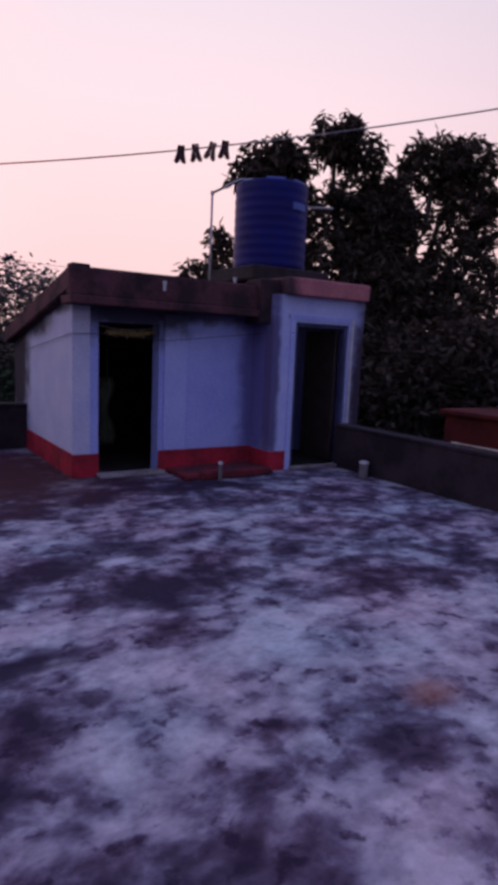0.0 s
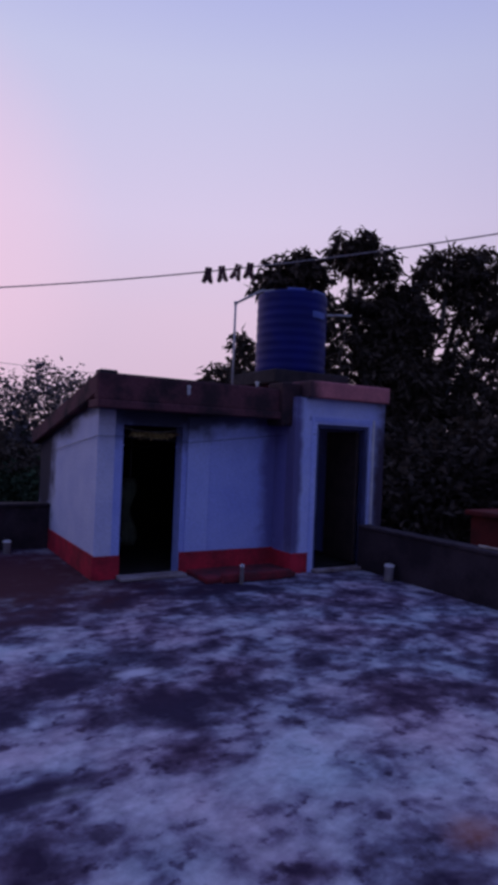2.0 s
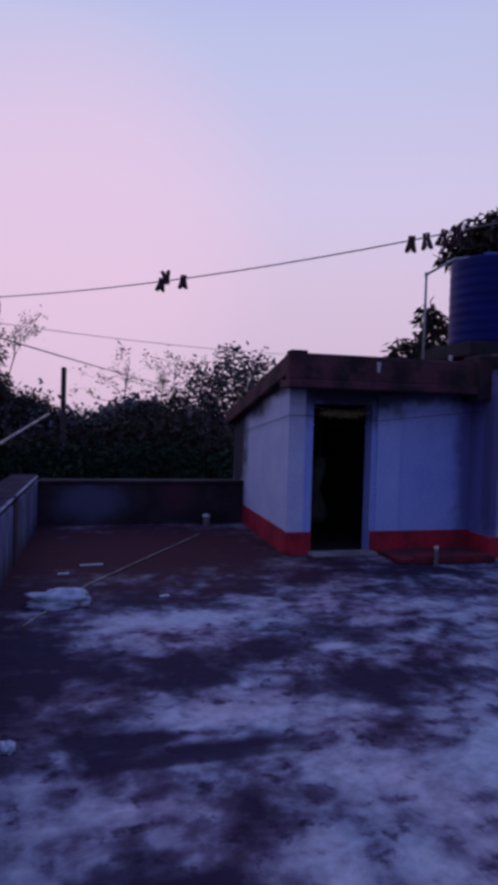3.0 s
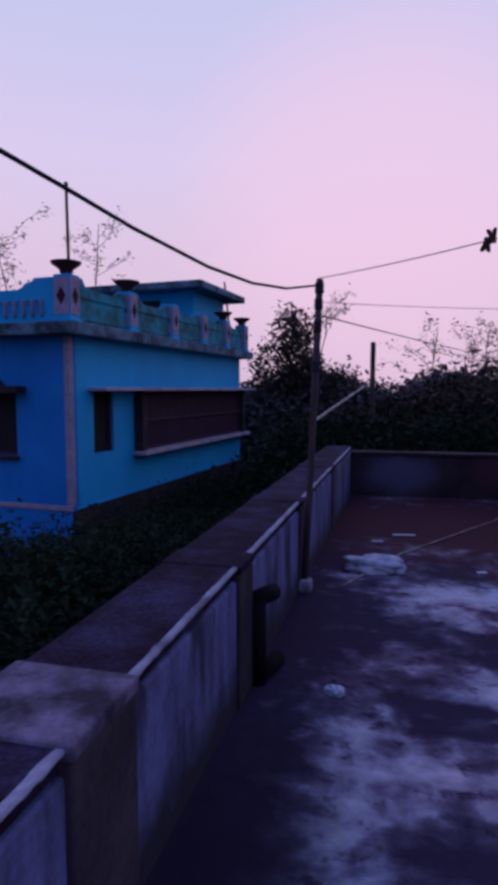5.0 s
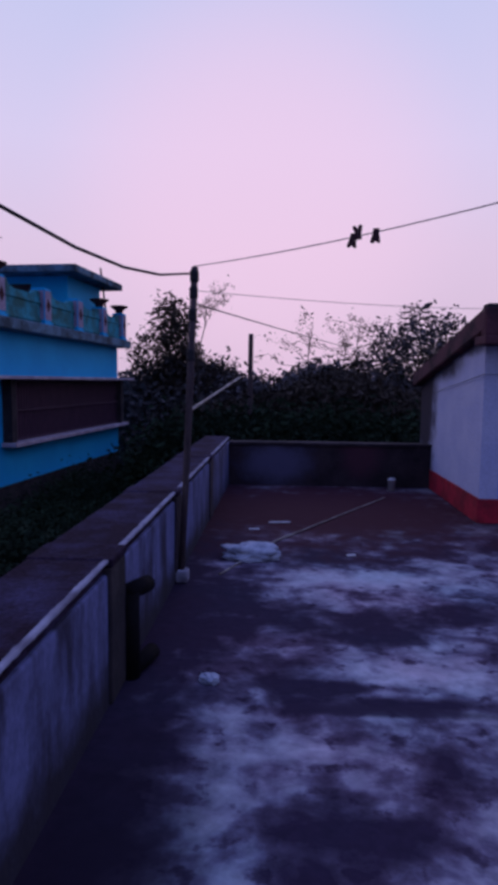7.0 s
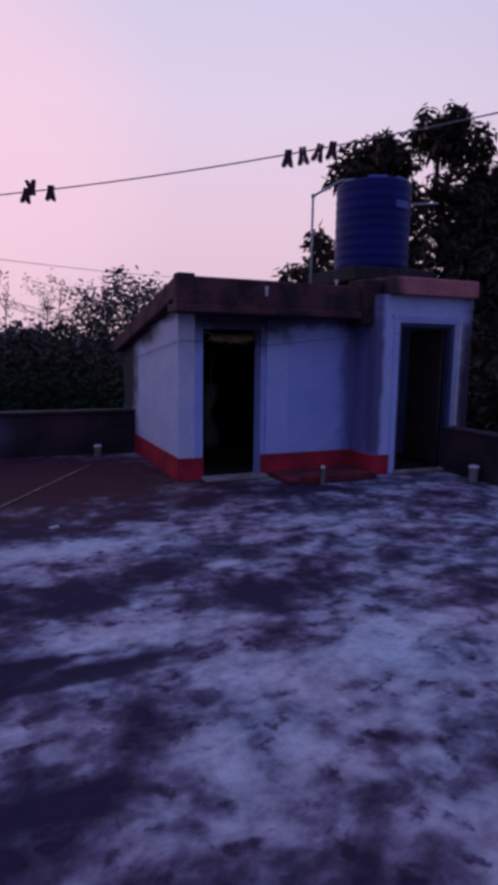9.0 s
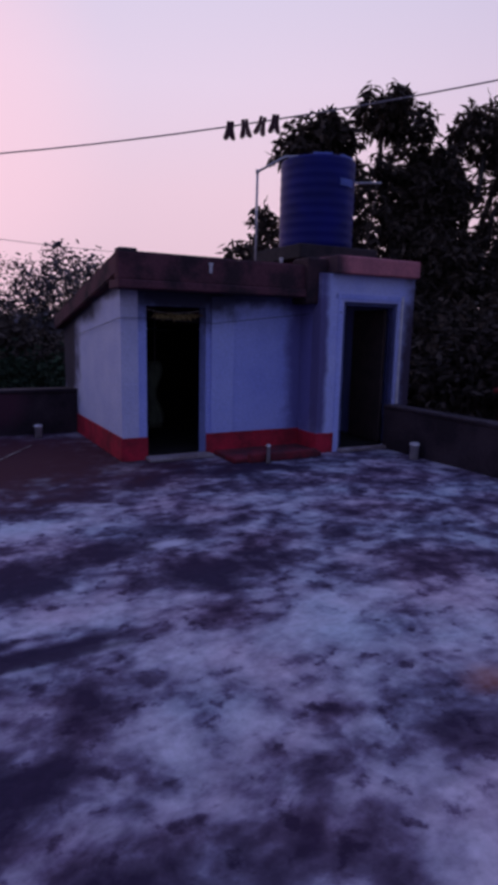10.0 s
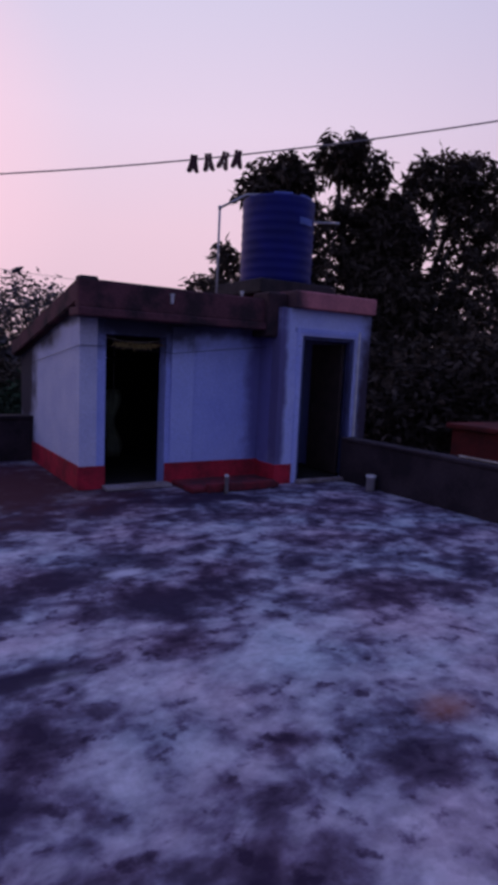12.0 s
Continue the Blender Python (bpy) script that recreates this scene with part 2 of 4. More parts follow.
iron = surface("dark_iron", (0.035, 0.03, 0.032), (0.06, 0.04, 0.035), 0.7, 8, 60, 0.3, metal=0.3)
cable_mat = surface("black_cable", (0.02, 0.018, 0.025), None, 0.6, 8, 80, 0.1)
line_mat = surface("grey_wire", (0.22, 0.19, 0.20), None, 0.6, 8, 80, 0.1)
peg_mat = surface("dark_red_plastic", (0.05, 0.008, 0.018), None, 0.5, 8, 80, 0.05)
sack_mat = surface("white_woven_sack", (0.52, 0.53, 0.60), (0.33, 0.34, 0.42), 0.7, 8, 90, 0.5)
door_wood = surface("old_door_wood", (0.05, 0.03, 0.03), (0.03, 0.02, 0.02), 0.8, 5, 60, 0.3)
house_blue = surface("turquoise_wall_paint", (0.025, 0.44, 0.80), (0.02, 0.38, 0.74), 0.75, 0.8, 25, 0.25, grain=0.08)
house_trim = surface("pale_trim_paint", (0.42, 0.33, 0.45), (0.30, 0.24, 0.34), 0.8, 3, 30, 0.3)
house_slab = surface("stained_cornice", (0.15, 0.26, 0.36), (0.05, 0.07, 0.09), 0.9, 1.8, 25, 0.4, spread=(0.4, 0.6))
house_panel = surface("mossy_turquoise_panel", (0.04, 0.32, 0.42), (0.035, 0.14, 0.14), 0.85, 2.2, 25, 0.4, spread=(0.4, 0.6))
diamond_red = surface("maroon_diamond_paint", (0.06, 0.01, 0.02), None, 0.8)
pot_mat = surface("dark_terracotta", (0.07, 0.03, 0.035), None, 0.9)
grille_mat = surface("maroon_grille_paint", (0.07, 0.03, 0.06), None, 0.6, 4, 40, 0.1)
# house_blue made deeper for the front: its shade is put into the colour
house_front = surface("shaded_turquoise_front", (0.018, 0.24, 0.66), (0.014, 0.19, 0.58), 0.75, 0.8, 25, 0.25, grain=0.08)
sooty_slab = surface("sooty_slab", (0.055, 0.026, 0.032), (0.02, 0.013, 0.017), 0.92, 3.5, 35, 0.5)
room_dark = surface("unlit_room", (0.04, 0.03, 0.04), None, 0.95)
leaf_dark = surface("mango_leaves", (0.050, 0.038, 0.032), (0.066, 0.050, 0.038), 0.95, 0.5, 8, 0, grain=0.1, spec=0.05, rand=0.5)
leaf_bush = surface("bush_leaves", (0.024, 0.038, 0.020), (0.014, 0.022, 0.014), 0.95, 0.5, 8, 0, grain=0.1, spec=0.05, rand=0.5)
# paler and greyer than the near leaves: distance haze put into the colour
leaf_far = surface("haze_paled_leaves", (0.13, 0.115, 0.115), (0.10, 0.085, 0.09), 0.95, 0.3, 8, 0, grain=0.1, spec=0.05, rand=0.4)
bark = surface("bark", (0.06, 0.045, 0.04), (0.035, 0.028, 0.025), 0.95, 4, 30, 0.6, stretch=(3, 3, 0.5))
earth = surface("earth_and_litter", (0.05, 0.045, 0.03), (0.03, 0.04, 0.02), 0.95, 0.3, 8, 0.5)
brick_red = surface("red_shed_paint", (0.13, 0.018, 0.015), (0.07, 0.013, 0.012), 0.9, 2, 30, 0.4)
cloth_green = surface("faded_green_cloth", (0.09, 0.10, 0.06), (0.06, 0.06, 0.04), 0.95, 5, 60, 0.3)
straw = surface("dry_straw", (0.40, 0.30, 0.12), (0.28, 0.18, 0.08), 0.9, 8, 60, 0.3)

# algae, rust and lime on the terrace
blot(terrace_mat, (-0.3, 8.3, 0), (2.7, 2.0, 1), REDDISH, 0.5, 0.35)
blot(terrace_mat, (1.72, 2.01, 0), (0.14, 0.1, 1), (0.34, 0.14, 0.10), 0.8, 0.3, 0.6)
blot(terrace_mat, (-0.28, 3.17, 0), (0.52, 0.055, 1), DAMP, 0.5, 0.25, 0.9)
blot(terrace_mat, (0.97, 4.52, 0), (0.15, 0.07, 1), (0.52, 0.50, 0.56), 0.6, 0.35, 0.9, 9.0)
blot(terrace_mat, (-1.5, 1.7, 0), (0.32, 1.1, 1), (0.016, 0.011, 0.022), 0.6, 0.35, 0.85)
# run-off below the tank; darker blots along wall tops, ends and the parapet base
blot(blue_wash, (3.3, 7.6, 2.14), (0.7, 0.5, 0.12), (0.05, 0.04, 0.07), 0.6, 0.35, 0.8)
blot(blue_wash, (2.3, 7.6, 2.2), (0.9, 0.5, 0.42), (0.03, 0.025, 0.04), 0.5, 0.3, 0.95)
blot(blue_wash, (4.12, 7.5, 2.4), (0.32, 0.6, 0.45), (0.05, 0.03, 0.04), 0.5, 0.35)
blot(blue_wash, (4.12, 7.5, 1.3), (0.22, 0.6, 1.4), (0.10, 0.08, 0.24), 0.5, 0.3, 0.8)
blot(pale_wash, (1.5, 10.65, 1.6), (0.4, 0.75, 1.6), (0.04, 0.03, 0.045), 0.4, 0.3)
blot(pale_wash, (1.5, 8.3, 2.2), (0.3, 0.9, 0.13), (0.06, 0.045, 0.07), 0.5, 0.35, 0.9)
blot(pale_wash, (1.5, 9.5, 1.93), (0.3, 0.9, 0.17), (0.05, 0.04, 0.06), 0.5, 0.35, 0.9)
blot(pale_wash, (5.85, 7.1, 1.2), (0.28, 0.5, 1.4), (0.05, 0.035, 0.06), 0.5, 0.3)
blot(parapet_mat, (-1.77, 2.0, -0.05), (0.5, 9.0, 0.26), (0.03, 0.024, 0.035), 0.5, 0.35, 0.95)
blot(slab_pink, (4.2, 7.0, 2.5), (0.2, 0.5, 0.4), (0.06, 0.03, 0.04), 0.5, 0.3)


# ---- building helpers ----
def thing(name, label, category, at=(0, 0, 0), turn=0.0, group="", kind=""):
    e = new(name)
    e.location, e.rotation_euler = at, (0, 0, radians(turn))
    return tagged(e, label, category, group, kind)


def mesh_of(bm, name, material, smooth=False):
    me = bpy.data.meshes.new(name)
    bmesh.ops.recalc_face_normals(bm, faces=bm.faces)
    bm.to_mesh(me)
    bm.free()
    me.materials.append(material)
    if smooth:
        for p in me.polygons:
            p.use_smooth = True
    return me


def part(name, bm, material, parent=None, label="", smooth=False):
    ob = new(name, mesh_of(bm, name, material, smooth))
    if parent:
        ob.parent = parent
    if label:
        ob["label"] = label
    return ob


def box(bm, x0, y0, z0, x1, y1, z1, bevel=0.012, m=None):
    made = bmesh.ops.create_cube(bm, size=1)["verts"]
    bmesh.ops.transform(bm, verts=made, matrix=Matrix.Translation(((x0 + x1) / 2, (y0 + y1) / 2, (z0 + z1) / 2)) @ Matrix.Diagonal((x1 - x0, y1 - y0, z1 - z0, 1)))
    if bevel:
        edges = list({e for v in made for e in v.link_edges})
        out = bmesh.ops.bevel(bm, geom=edges, offset=bevel, segments=2, affect="EDGES", profile=0.5)
        made = list({v for f in out["faces"] for v in f.verts} | {v for v in made if v.is_valid})
    if m is not None:
        bmesh.ops.transform(bm, verts=made, matrix=m)
    return bm


def boxes(*rows, bevel=0.012):
    bm = bmesh.new()
    for r in rows:
        box(bm, *r, bevel=bevel)
    return bm


def tube(bm, points, radii, sides=8):
    """A tapered tube along points, closed at its ends."""
    points = [Vector(p) for p in points]
    if not hasattr(radii, "__len__"):
        radii = [radii] * len(points)
    rings = []
    for i, (p, r) in enumerate(zip(points, radii)):
        d = (points[min(i + 1, len(points) - 1)] - points[max(i - 1, 0)]).normalized()
        a = d.cross(Vector((0, 0, 1)) if abs(d.z) < 0.9 else Vector((1, 0, 0))).normalized()
        b = d.cross(a)
        rings.append([bm.verts.new(p + r * (math.cos(2 * math.pi * k / sides) * a + math.sin(2 * math.pi * k / sides) * b)) for k in range(sides)])
    for q, w in zip(rings, rings[1:]):
        for k in range(sides):
            bm.faces.new((q[k], q[(k + 1) % sides], w[(k + 1) % sides], w[k]))
    bm.faces.new(rings[0]), bm.faces.new(rings[-1])
    return bm


def lathe(bm, profile, sides=32, at=(0, 0, 0)):
    """Turns a profile of (radius, height) round the upright axis."""
    rings = [[bm.verts.new((at[0] + r * math.cos(2 * math.pi * k / sides), at[1] + r * math.sin(2 * math.pi * k / sides), at[2] + z)) for k in range(sides)] for r, z in profile]
    for q, w in zip(rings, rings[1:]):
        for k in range(sides):
            bm.faces.new((q[k], q[(k + 1) % sides], w[(k + 1) % sides], w[k]))
    bm.faces.new(rings[0]), bm.faces.new(rings[-1])
    return bm


def prism(bm, outline, y0, y1):
    """An outline in x and z, drawn out along y."""
    a = [bm.verts.new((x, y0, z)) for x, z in outline]
    b = [bm.verts.new((x, y1, z)) for x, z in outline]
    bm.faces.new(a), bm.faces.new(b)
    for k in range(len(a)):
        bm.faces.new((a[k], a[(k + 1) % len(a)], b[(k + 1) % len(a)], b[k]))
    return bm


def pierced(u0, u1, z0, z1, holes, thick, turn=None):
    """A wall in x and z with openings right through it, from y = 0 to thick, as one sheet; turn: a matrix for it."""
    us = sorted({u0, u1, *(v for h in holes for v in h[:2])})
    zs = sorted({z0, z1, *(v for h in holes for v in h[2:])})
    us, zs = [u for u in us if u0 <= u <= u1], [z for z in zs if z0 <= z <= z1]
    solid = lambda i, j: 0 <= i < len(us) - 1 and 0 <= j < len(zs) - 1 and not any(h[0] < (us[i] + us[i + 1]) / 2 < h[1] and h[2] < (zs[j] + zs[j + 1]) / 2 < h[3] for h in holes)  # noqa: E731
    bm, made = bmesh.new(), {}

    def at(i, y, j):
        if (i, y, j) not in made:
            made[i, y, j] = bm.verts.new((us[i], y, zs[j]))
        return made[i, y, j]

    for i in range(len(us) - 1):
        for j in range(len(zs) - 1):
            if not solid(i, j):
                continue
            for y in (0, thick):
                bm.faces.new((at(i, y, j), at(i + 1, y, j), at(i + 1, y, j + 1), at(i, y, j + 1)))
            for (di, dj), (a, c) in {(-1, 0): ((0, 0), (0, 1)), (1, 0): ((1, 0), (1, 1)), (0, -1): ((0, 0), (1, 0)), (0, 1): ((0, 1), (1, 1))}.items():
                if not solid(i + di, j + dj):
                    bm.faces.new((at(i + a[0], 0, j + a[1]), at(i + c[0], 0, j + c[1]), at(i + c[0], thick, j + c[1]), at(i + a[0], thick, j + a[1])))
    if turn is not None:
        bmesh.ops.transform(bm, verts=bm.verts, matrix=turn)
    return bm


def sag(a, b, drop, steps=24):
    a, b = Vector(a), Vector(b)
    return [a.lerp(b, k / steps) - Vector((0, 0, 4 * drop * (k / steps) * (1 - k / steps))) for k in range(steps + 1)]


def leaves(name, places, size, rng, material, parent=None, wide=0.32, droop=0.3):
    """Many folded leaves as one mesh, one at each place."""
    n = len(places)
    way = rng.normal(size=(n, 3))
    way[:, 2] = way[:, 2] * 0.6 - droop
    way /= np.linalg.norm(way, axis=1)[:, None]
    side = np.cross(way, rng.normal(size=(n, 3)))
    side /= np.linalg.norm(side, axis=1)[:, None] + 1e-9
    up = np.cross(side, way)
    long = (size * rng.uniform(0.6, 1.3, n))[:, None]
    base, tip = places, places + way * long
    mid = places + way * long * 0.45 - up * long * 0.06
    v = np.stack([base, mid + side * long * wide / 2, tip, mid - side * long * wide / 2], 1).reshape(-1, 3)
    k = np.arange(n)[:, None] * 4
    f = np.concatenate([k + [0, 1, 2], k + [0, 2, 3]])
    me = bpy.data.meshes.new(name)
    me.from_pydata(v.tolist(), [], f.tolist())
    me.materials.append(material)
    ob = new(name, me)
    if parent:
        ob.parent = parent
    return ob


def blob_places(rng, centre, radius, twigs, per, spread, hollow=0.5):
    """Twig ends in the outer part of an ellipsoid, with some leaves round each."""
    d = rng.normal(size=(twigs, 3))
    d /= np.linalg.norm(d, axis=1)[:, None]
    r = rng.uniform(hollow**3, 1, twigs) ** (1 / 3)
    ends = np.array(centre) + d * r[:, None] * np.array(radius)
    return (ends[:, None] + rng.normal(size=(twigs, per, 3)) * spread).reshape(-1, 3), ends


# ---- terrace ----
def terrace():
    bm = bmesh.new()
    box(bm, -2.17, -7, -0.35, 5.6, 11.0, 0, 0)
    floor = part("floor", bm, terrace_mat)
    tagged(floor, "flat concrete roof terrace blotched with lime and dark algae", "floor", kind="structure")
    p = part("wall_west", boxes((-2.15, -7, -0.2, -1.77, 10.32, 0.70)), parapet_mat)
    tagged(p, "low plastered parapet with streaked whitewash", "parapet", kind="structure")
    part("trim", boxes((-2.19, -7, 0.70, -1.79, 10.32, 0.775), bevel=0.01), coping_mat, p, "stained mortar top")
    rng = np.random.default_rng(8)
    bm, rings = bmesh.new(), []
    for k in range(501):
        y, w, d = -7 + 17.02 * k / 500, rng.uniform(0.002, 0.011), rng.uniform(0.003, 0.011)
        rings.append([bm.verts.new(q) for q in ((-1.786, y, 0.76), (-1.786 - w, y, 0.779), (-1.768, y, 0.779), (-1.762, y, 0.772), (-1.763, y, 0.772 - d))])
    for q, w in zip(rings, rings[1:]):
        for k in range(5):
            bm.faces.new((q[k], q[(k + 1) % 5], w[(k + 1) % 5], w[k]))
    bm.faces.new(rings[0]), bm.faces.new(rings[-1])
    part("worn_edge", bm, worn_edge, p, "pale worn edge")
    p = part("wall_north", boxes((-1.769, 10.05, -0.2, 1.5, 10.3, 0.66)), back_parapet)
    tagged(p, "dark mossy parapet at the back of the terrace", "parapet", kind="structure")
    part("trim", boxes((-1.76, 10.02, 0.66, 1.5, 10.34, 0.71)), dark_parapet, p)
    p = part("wall_east", boxes((5.3, -7, -0.2, 5.5, 7.08, 0.60)), dark_parapet)
    tagged(p, "dark plastered parapet along the terrace", "parapet", kind="structure")
    part("trim", boxes((5.28, -7, 0.60, 5.52, 7.08, 0.65)), dark_parapet, p)
    part("worn_edge", boxes((5.272, 5.2, 0.628, 5.30, 7.0, 0.656), bevel=0.008), pier_mat, p, "paler worn edge")
    p = part("wall_south", boxes((-2.15, -7.2, -0.2, 5.5, -7.0, 0.7)), dark_parapet)
    tagged(p, "plain parapet closing the terrace", "parapet", kind="structure")
    # the storey below
    b = part("wall_below", boxes((-2.15, -7.18, -3.4, 5.58, 10.98, -0.36)), parapet_mat)
    tagged(b, "plastered storey below the terrace", "wall", kind="structure")
    for y0, y1, material, words in ((1.44, 1.86, pier_mat, "bare plaster pier in a low parapet"), (3.12, 3.42, algae_and_shade, "very dark plaster pier in a low parapet"), (5.05, 5.3, pier_mat, "bare plaster pier in a low parapet"), (7.4, 7.7, pier_mat, "bare plaster pier in a low parapet")):
        q = thing("parapet_pier", words, "pier", (0, 0, 0), group="piers of the parapet")
        part("shaft", boxes((-2.205, y0 + 0.004, 0.0, -1.75, y1 - 0.004, 0.735), bevel=0.014), material, q)
        first = y0 < 2
        part("cap", boxes((-2.2, y0, 0.735, -1.742, y1, 0.79 if first else 0.782), bevel=0.012), worn_cap if first else coping_mat, q, "smooth mortar cap" if first else "")
    d = thing("drain_pipe", "black iron pipe stub beside a parapet pier", "pipe", (-1.73, 3.72, 0))
    part("bend", tube(bmesh.new(), [(-0.02, -0.30, 0.50), (0.03, -0.22, 0.51), (0.06, -0.12, 0.50)], 0.05, 12), soot_black, d, smooth=True)
    part("riser", tube(bmesh.new(), [(0.0, -0.28, 0.0), (0.0, -0.28, 0.5)], 0.05, 12), soot_black, d, smooth=True)
    part("outlet", tube(bmesh.new(), [(0.0, -0.28, 0.05), (0.04, -0.16, 0.05), (0.07, -0.04, 0.05)], 0.05, 12), soot_black, d, smooth=True)


terrace()


# ---- rooftop room ----
def skirt(parent, *rows):
    for r in rows:
        part("skirting", boxes(r, bevel=0.006), band_red, parent, "red oxide skirting band")


def rooftop_room():
    room = thing("rooftop_room", "blue limewashed rooftop room with red skirting and sloping roof", "building")
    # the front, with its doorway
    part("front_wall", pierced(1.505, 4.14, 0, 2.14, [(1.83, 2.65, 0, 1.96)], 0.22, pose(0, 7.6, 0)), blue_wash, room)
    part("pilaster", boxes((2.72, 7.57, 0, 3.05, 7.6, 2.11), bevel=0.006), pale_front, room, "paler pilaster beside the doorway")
    bm = bmesh.new()
    top = lambda y: 2.27 - 0.185 * (y - 7.6)  # noqa: E731
    vs = [bm.verts.new(p) for x in (1.5, 1.72) for p in ((x, 7.597, 0), (x, 10.9, 0), (x, 10.9, top(10.9)), (x, 7.597, top(7.6)))]
    for f in ((0, 1, 2, 3), (4, 5, 6, 7), (0, 1, 5, 4), (1, 2, 6, 5), (2, 3, 7, 6), (3, 0, 4, 7)):
        bm.faces.new([vs[k] for k in f])
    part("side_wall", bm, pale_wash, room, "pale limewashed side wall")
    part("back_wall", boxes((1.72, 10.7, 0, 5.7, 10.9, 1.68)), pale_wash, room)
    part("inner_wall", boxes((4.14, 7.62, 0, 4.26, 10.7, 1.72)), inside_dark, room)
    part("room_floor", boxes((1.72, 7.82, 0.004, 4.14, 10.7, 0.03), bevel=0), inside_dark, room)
    # added dark linings that hide the pale inner walls and keep the doorway black
    part("inner_face", boxes((1.745, 10.62, 0.03, 4.135, 10.69, 1.66), bevel=0), inside_dark, room, "added dark lining for the unlit inside")
    part("inner_face", boxes((1.724, 7.83, 0.03, 1.744, 10.69, 1.66), bevel=0), inside_dark, room, "added dark lining for the unlit inside")
    part("doorstep", boxes((1.80, 7.40, 0.0, 2.70, 7.62, 0.05), bevel=0.015), step_mat, room, "worn concrete doorstep")
    # the roof: a sloping slab behind a raised front edge
    bm = bmesh.new()
    roof = lambda y: 2.545 - 0.185 * (y - 7.45)  # noqa: E731
    vs = [bm.verts.new(p) for x in (1.38, 4.2) for p in ((x, 7.3, roof(7.3) - 0.26), (x, 11.1, roof(11.1) - 0.24), (x, 11.1, roof(11.1)), (x, 7.3, roof(7.3)))]
    for f in ((0, 1, 2, 3), (4, 5, 6, 7), (0, 1, 5, 4), (1, 2, 6, 5), (2, 3, 7, 6), (3, 0, 4, 7)):
        bm.faces.new([vs[k] for k in f])
    bmesh.ops.bevel(bm, geom=bm.edges[:], offset=0.015, segments=2, affect="EDGES")
    part("roof_slab", bm, slab_dark, room, "weathered sloping roof slab")
    part("fascia", boxes((1.385, 7.27, 2.24, 4.26, 7.44, 2.555), bevel=0.015), slab_dark, room, "stained raised roof edge")
    part("drip_edge", boxes((1.37, 7.22, 2.14, 4.26, 7.62, 2.24), bevel=0.015), slab_dark, room)
    part("cap", boxes((1.40, 7.27, 2.545, 1.62, 7.46, 2.60), bevel=0.015), algae_and_shade, room, "black loose cap block")
    skirt(room, (1.49, 7.588, 0, 1.838, 7.60, 0.30), (2.642, 7.562, 0, 4.12, 7.57, 0.30))
    skirt(room, (1.486, 7.588, 0, 1.50, 10.85, 0.31))
    part("apron", boxes((2.75, 6.92, 0, 4.1, 7.56, 0.07), bevel=0.02), band_dirty, room, "low red-painted washing apron")
    part("kerb", boxes((2.95, 6.86, 0, 4.0, 6.96, 0.12), bevel=0.025), band_dirty, room, "dark stained red kerb")
    return room


pale_front = surface("pilaster_limewash", (0.40, 0.45, 0.80), (0.36, 0.41, 0.78), 0.9, 2.0, 30, 0.35, grain=0.1)
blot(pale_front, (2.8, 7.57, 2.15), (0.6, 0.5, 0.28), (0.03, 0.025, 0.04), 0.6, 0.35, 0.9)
step_mat = surface("worn_step", (0.30, 0.26, 0.27), (0.18, 0.13, 0.13), 0.9, 3, 30, 0.4)
band_dirty = surface("dirty_red_band", (0.20, 0.02, 0.03), (0.06, 0.02, 0.025), 0.85, 3.5, 40, 0.4)
rooftop_room()


def stair_head():
    s = thing("stair_head", "pale blue stair head with a doorway and pink roof slab", "building")
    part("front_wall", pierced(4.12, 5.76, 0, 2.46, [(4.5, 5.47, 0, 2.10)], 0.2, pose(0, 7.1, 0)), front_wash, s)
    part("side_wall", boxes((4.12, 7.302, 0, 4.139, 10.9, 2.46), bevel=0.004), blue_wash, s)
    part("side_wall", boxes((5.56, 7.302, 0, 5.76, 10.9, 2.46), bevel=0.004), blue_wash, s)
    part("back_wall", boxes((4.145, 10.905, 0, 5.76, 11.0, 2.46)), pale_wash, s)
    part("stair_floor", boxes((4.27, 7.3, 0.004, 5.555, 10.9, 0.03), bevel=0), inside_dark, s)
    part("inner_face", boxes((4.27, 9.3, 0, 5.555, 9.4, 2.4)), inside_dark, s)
    part("roof_slab", boxes((4.27, 6.98, 2.46, 5.74, 11.1, 2.695), bevel=0.02), slab_pink, s, "faded pink roof slab edge")
    part("stained_edge", boxes((3.95, 7.18, 2.05, 4.266, 7.6, 2.66), bevel=0.03), sooty_slab, s, "dark water-stained corner under the tank")
    part("threshold", boxes((4.48, 6.98, 0, 5.40, 7.1, 0.05), bevel=0.015), step_mat, s)
    # door frame
    for r in ((4.5, 7.13, 0.03, 4.56, 7.24, 2.10), (5.41, 7.13, 0.03, 5.47, 7.24, 2.10), (4.56, 7.13, 2.04, 5.41, 7.24, 2.10)):
        part("door_frame", boxes(r), frame_blue, s, "blue painted door frame")
    part("architrave", boxes((5.52, 7.085, 0.55, 5.56, 7.1, 2.2), bevel=0.004), white_paint, s, "white painted line beside the doorway")
    part("architrave", boxes((4.40, 7.085, 0.0, 4.44, 7.1, 2.2), bevel=0.004), pale_front, s)
    part("band", boxes((4.36, 7.09, 2.13, 5.52, 7.1, 2.2), bevel=0.004), blue_wash, s)
    door = part("door_leaf", boxes((5.36, 7.26, 0.05, 5.41, 8.0, 2.02)), door_wood, s, "dark wooden door standing open")
    part("handle", tube(bmesh.new(), [(5.35, 7.9, 0.95), (5.35, 7.9, 1.1)], 0.012), iron, door)
    skirt(s, (4.106, 7.086, 0, 4.40, 7.10, 0.28))
    skirt(s, (4.106, 7.10, 0, 4.12, 7.56, 0.28))


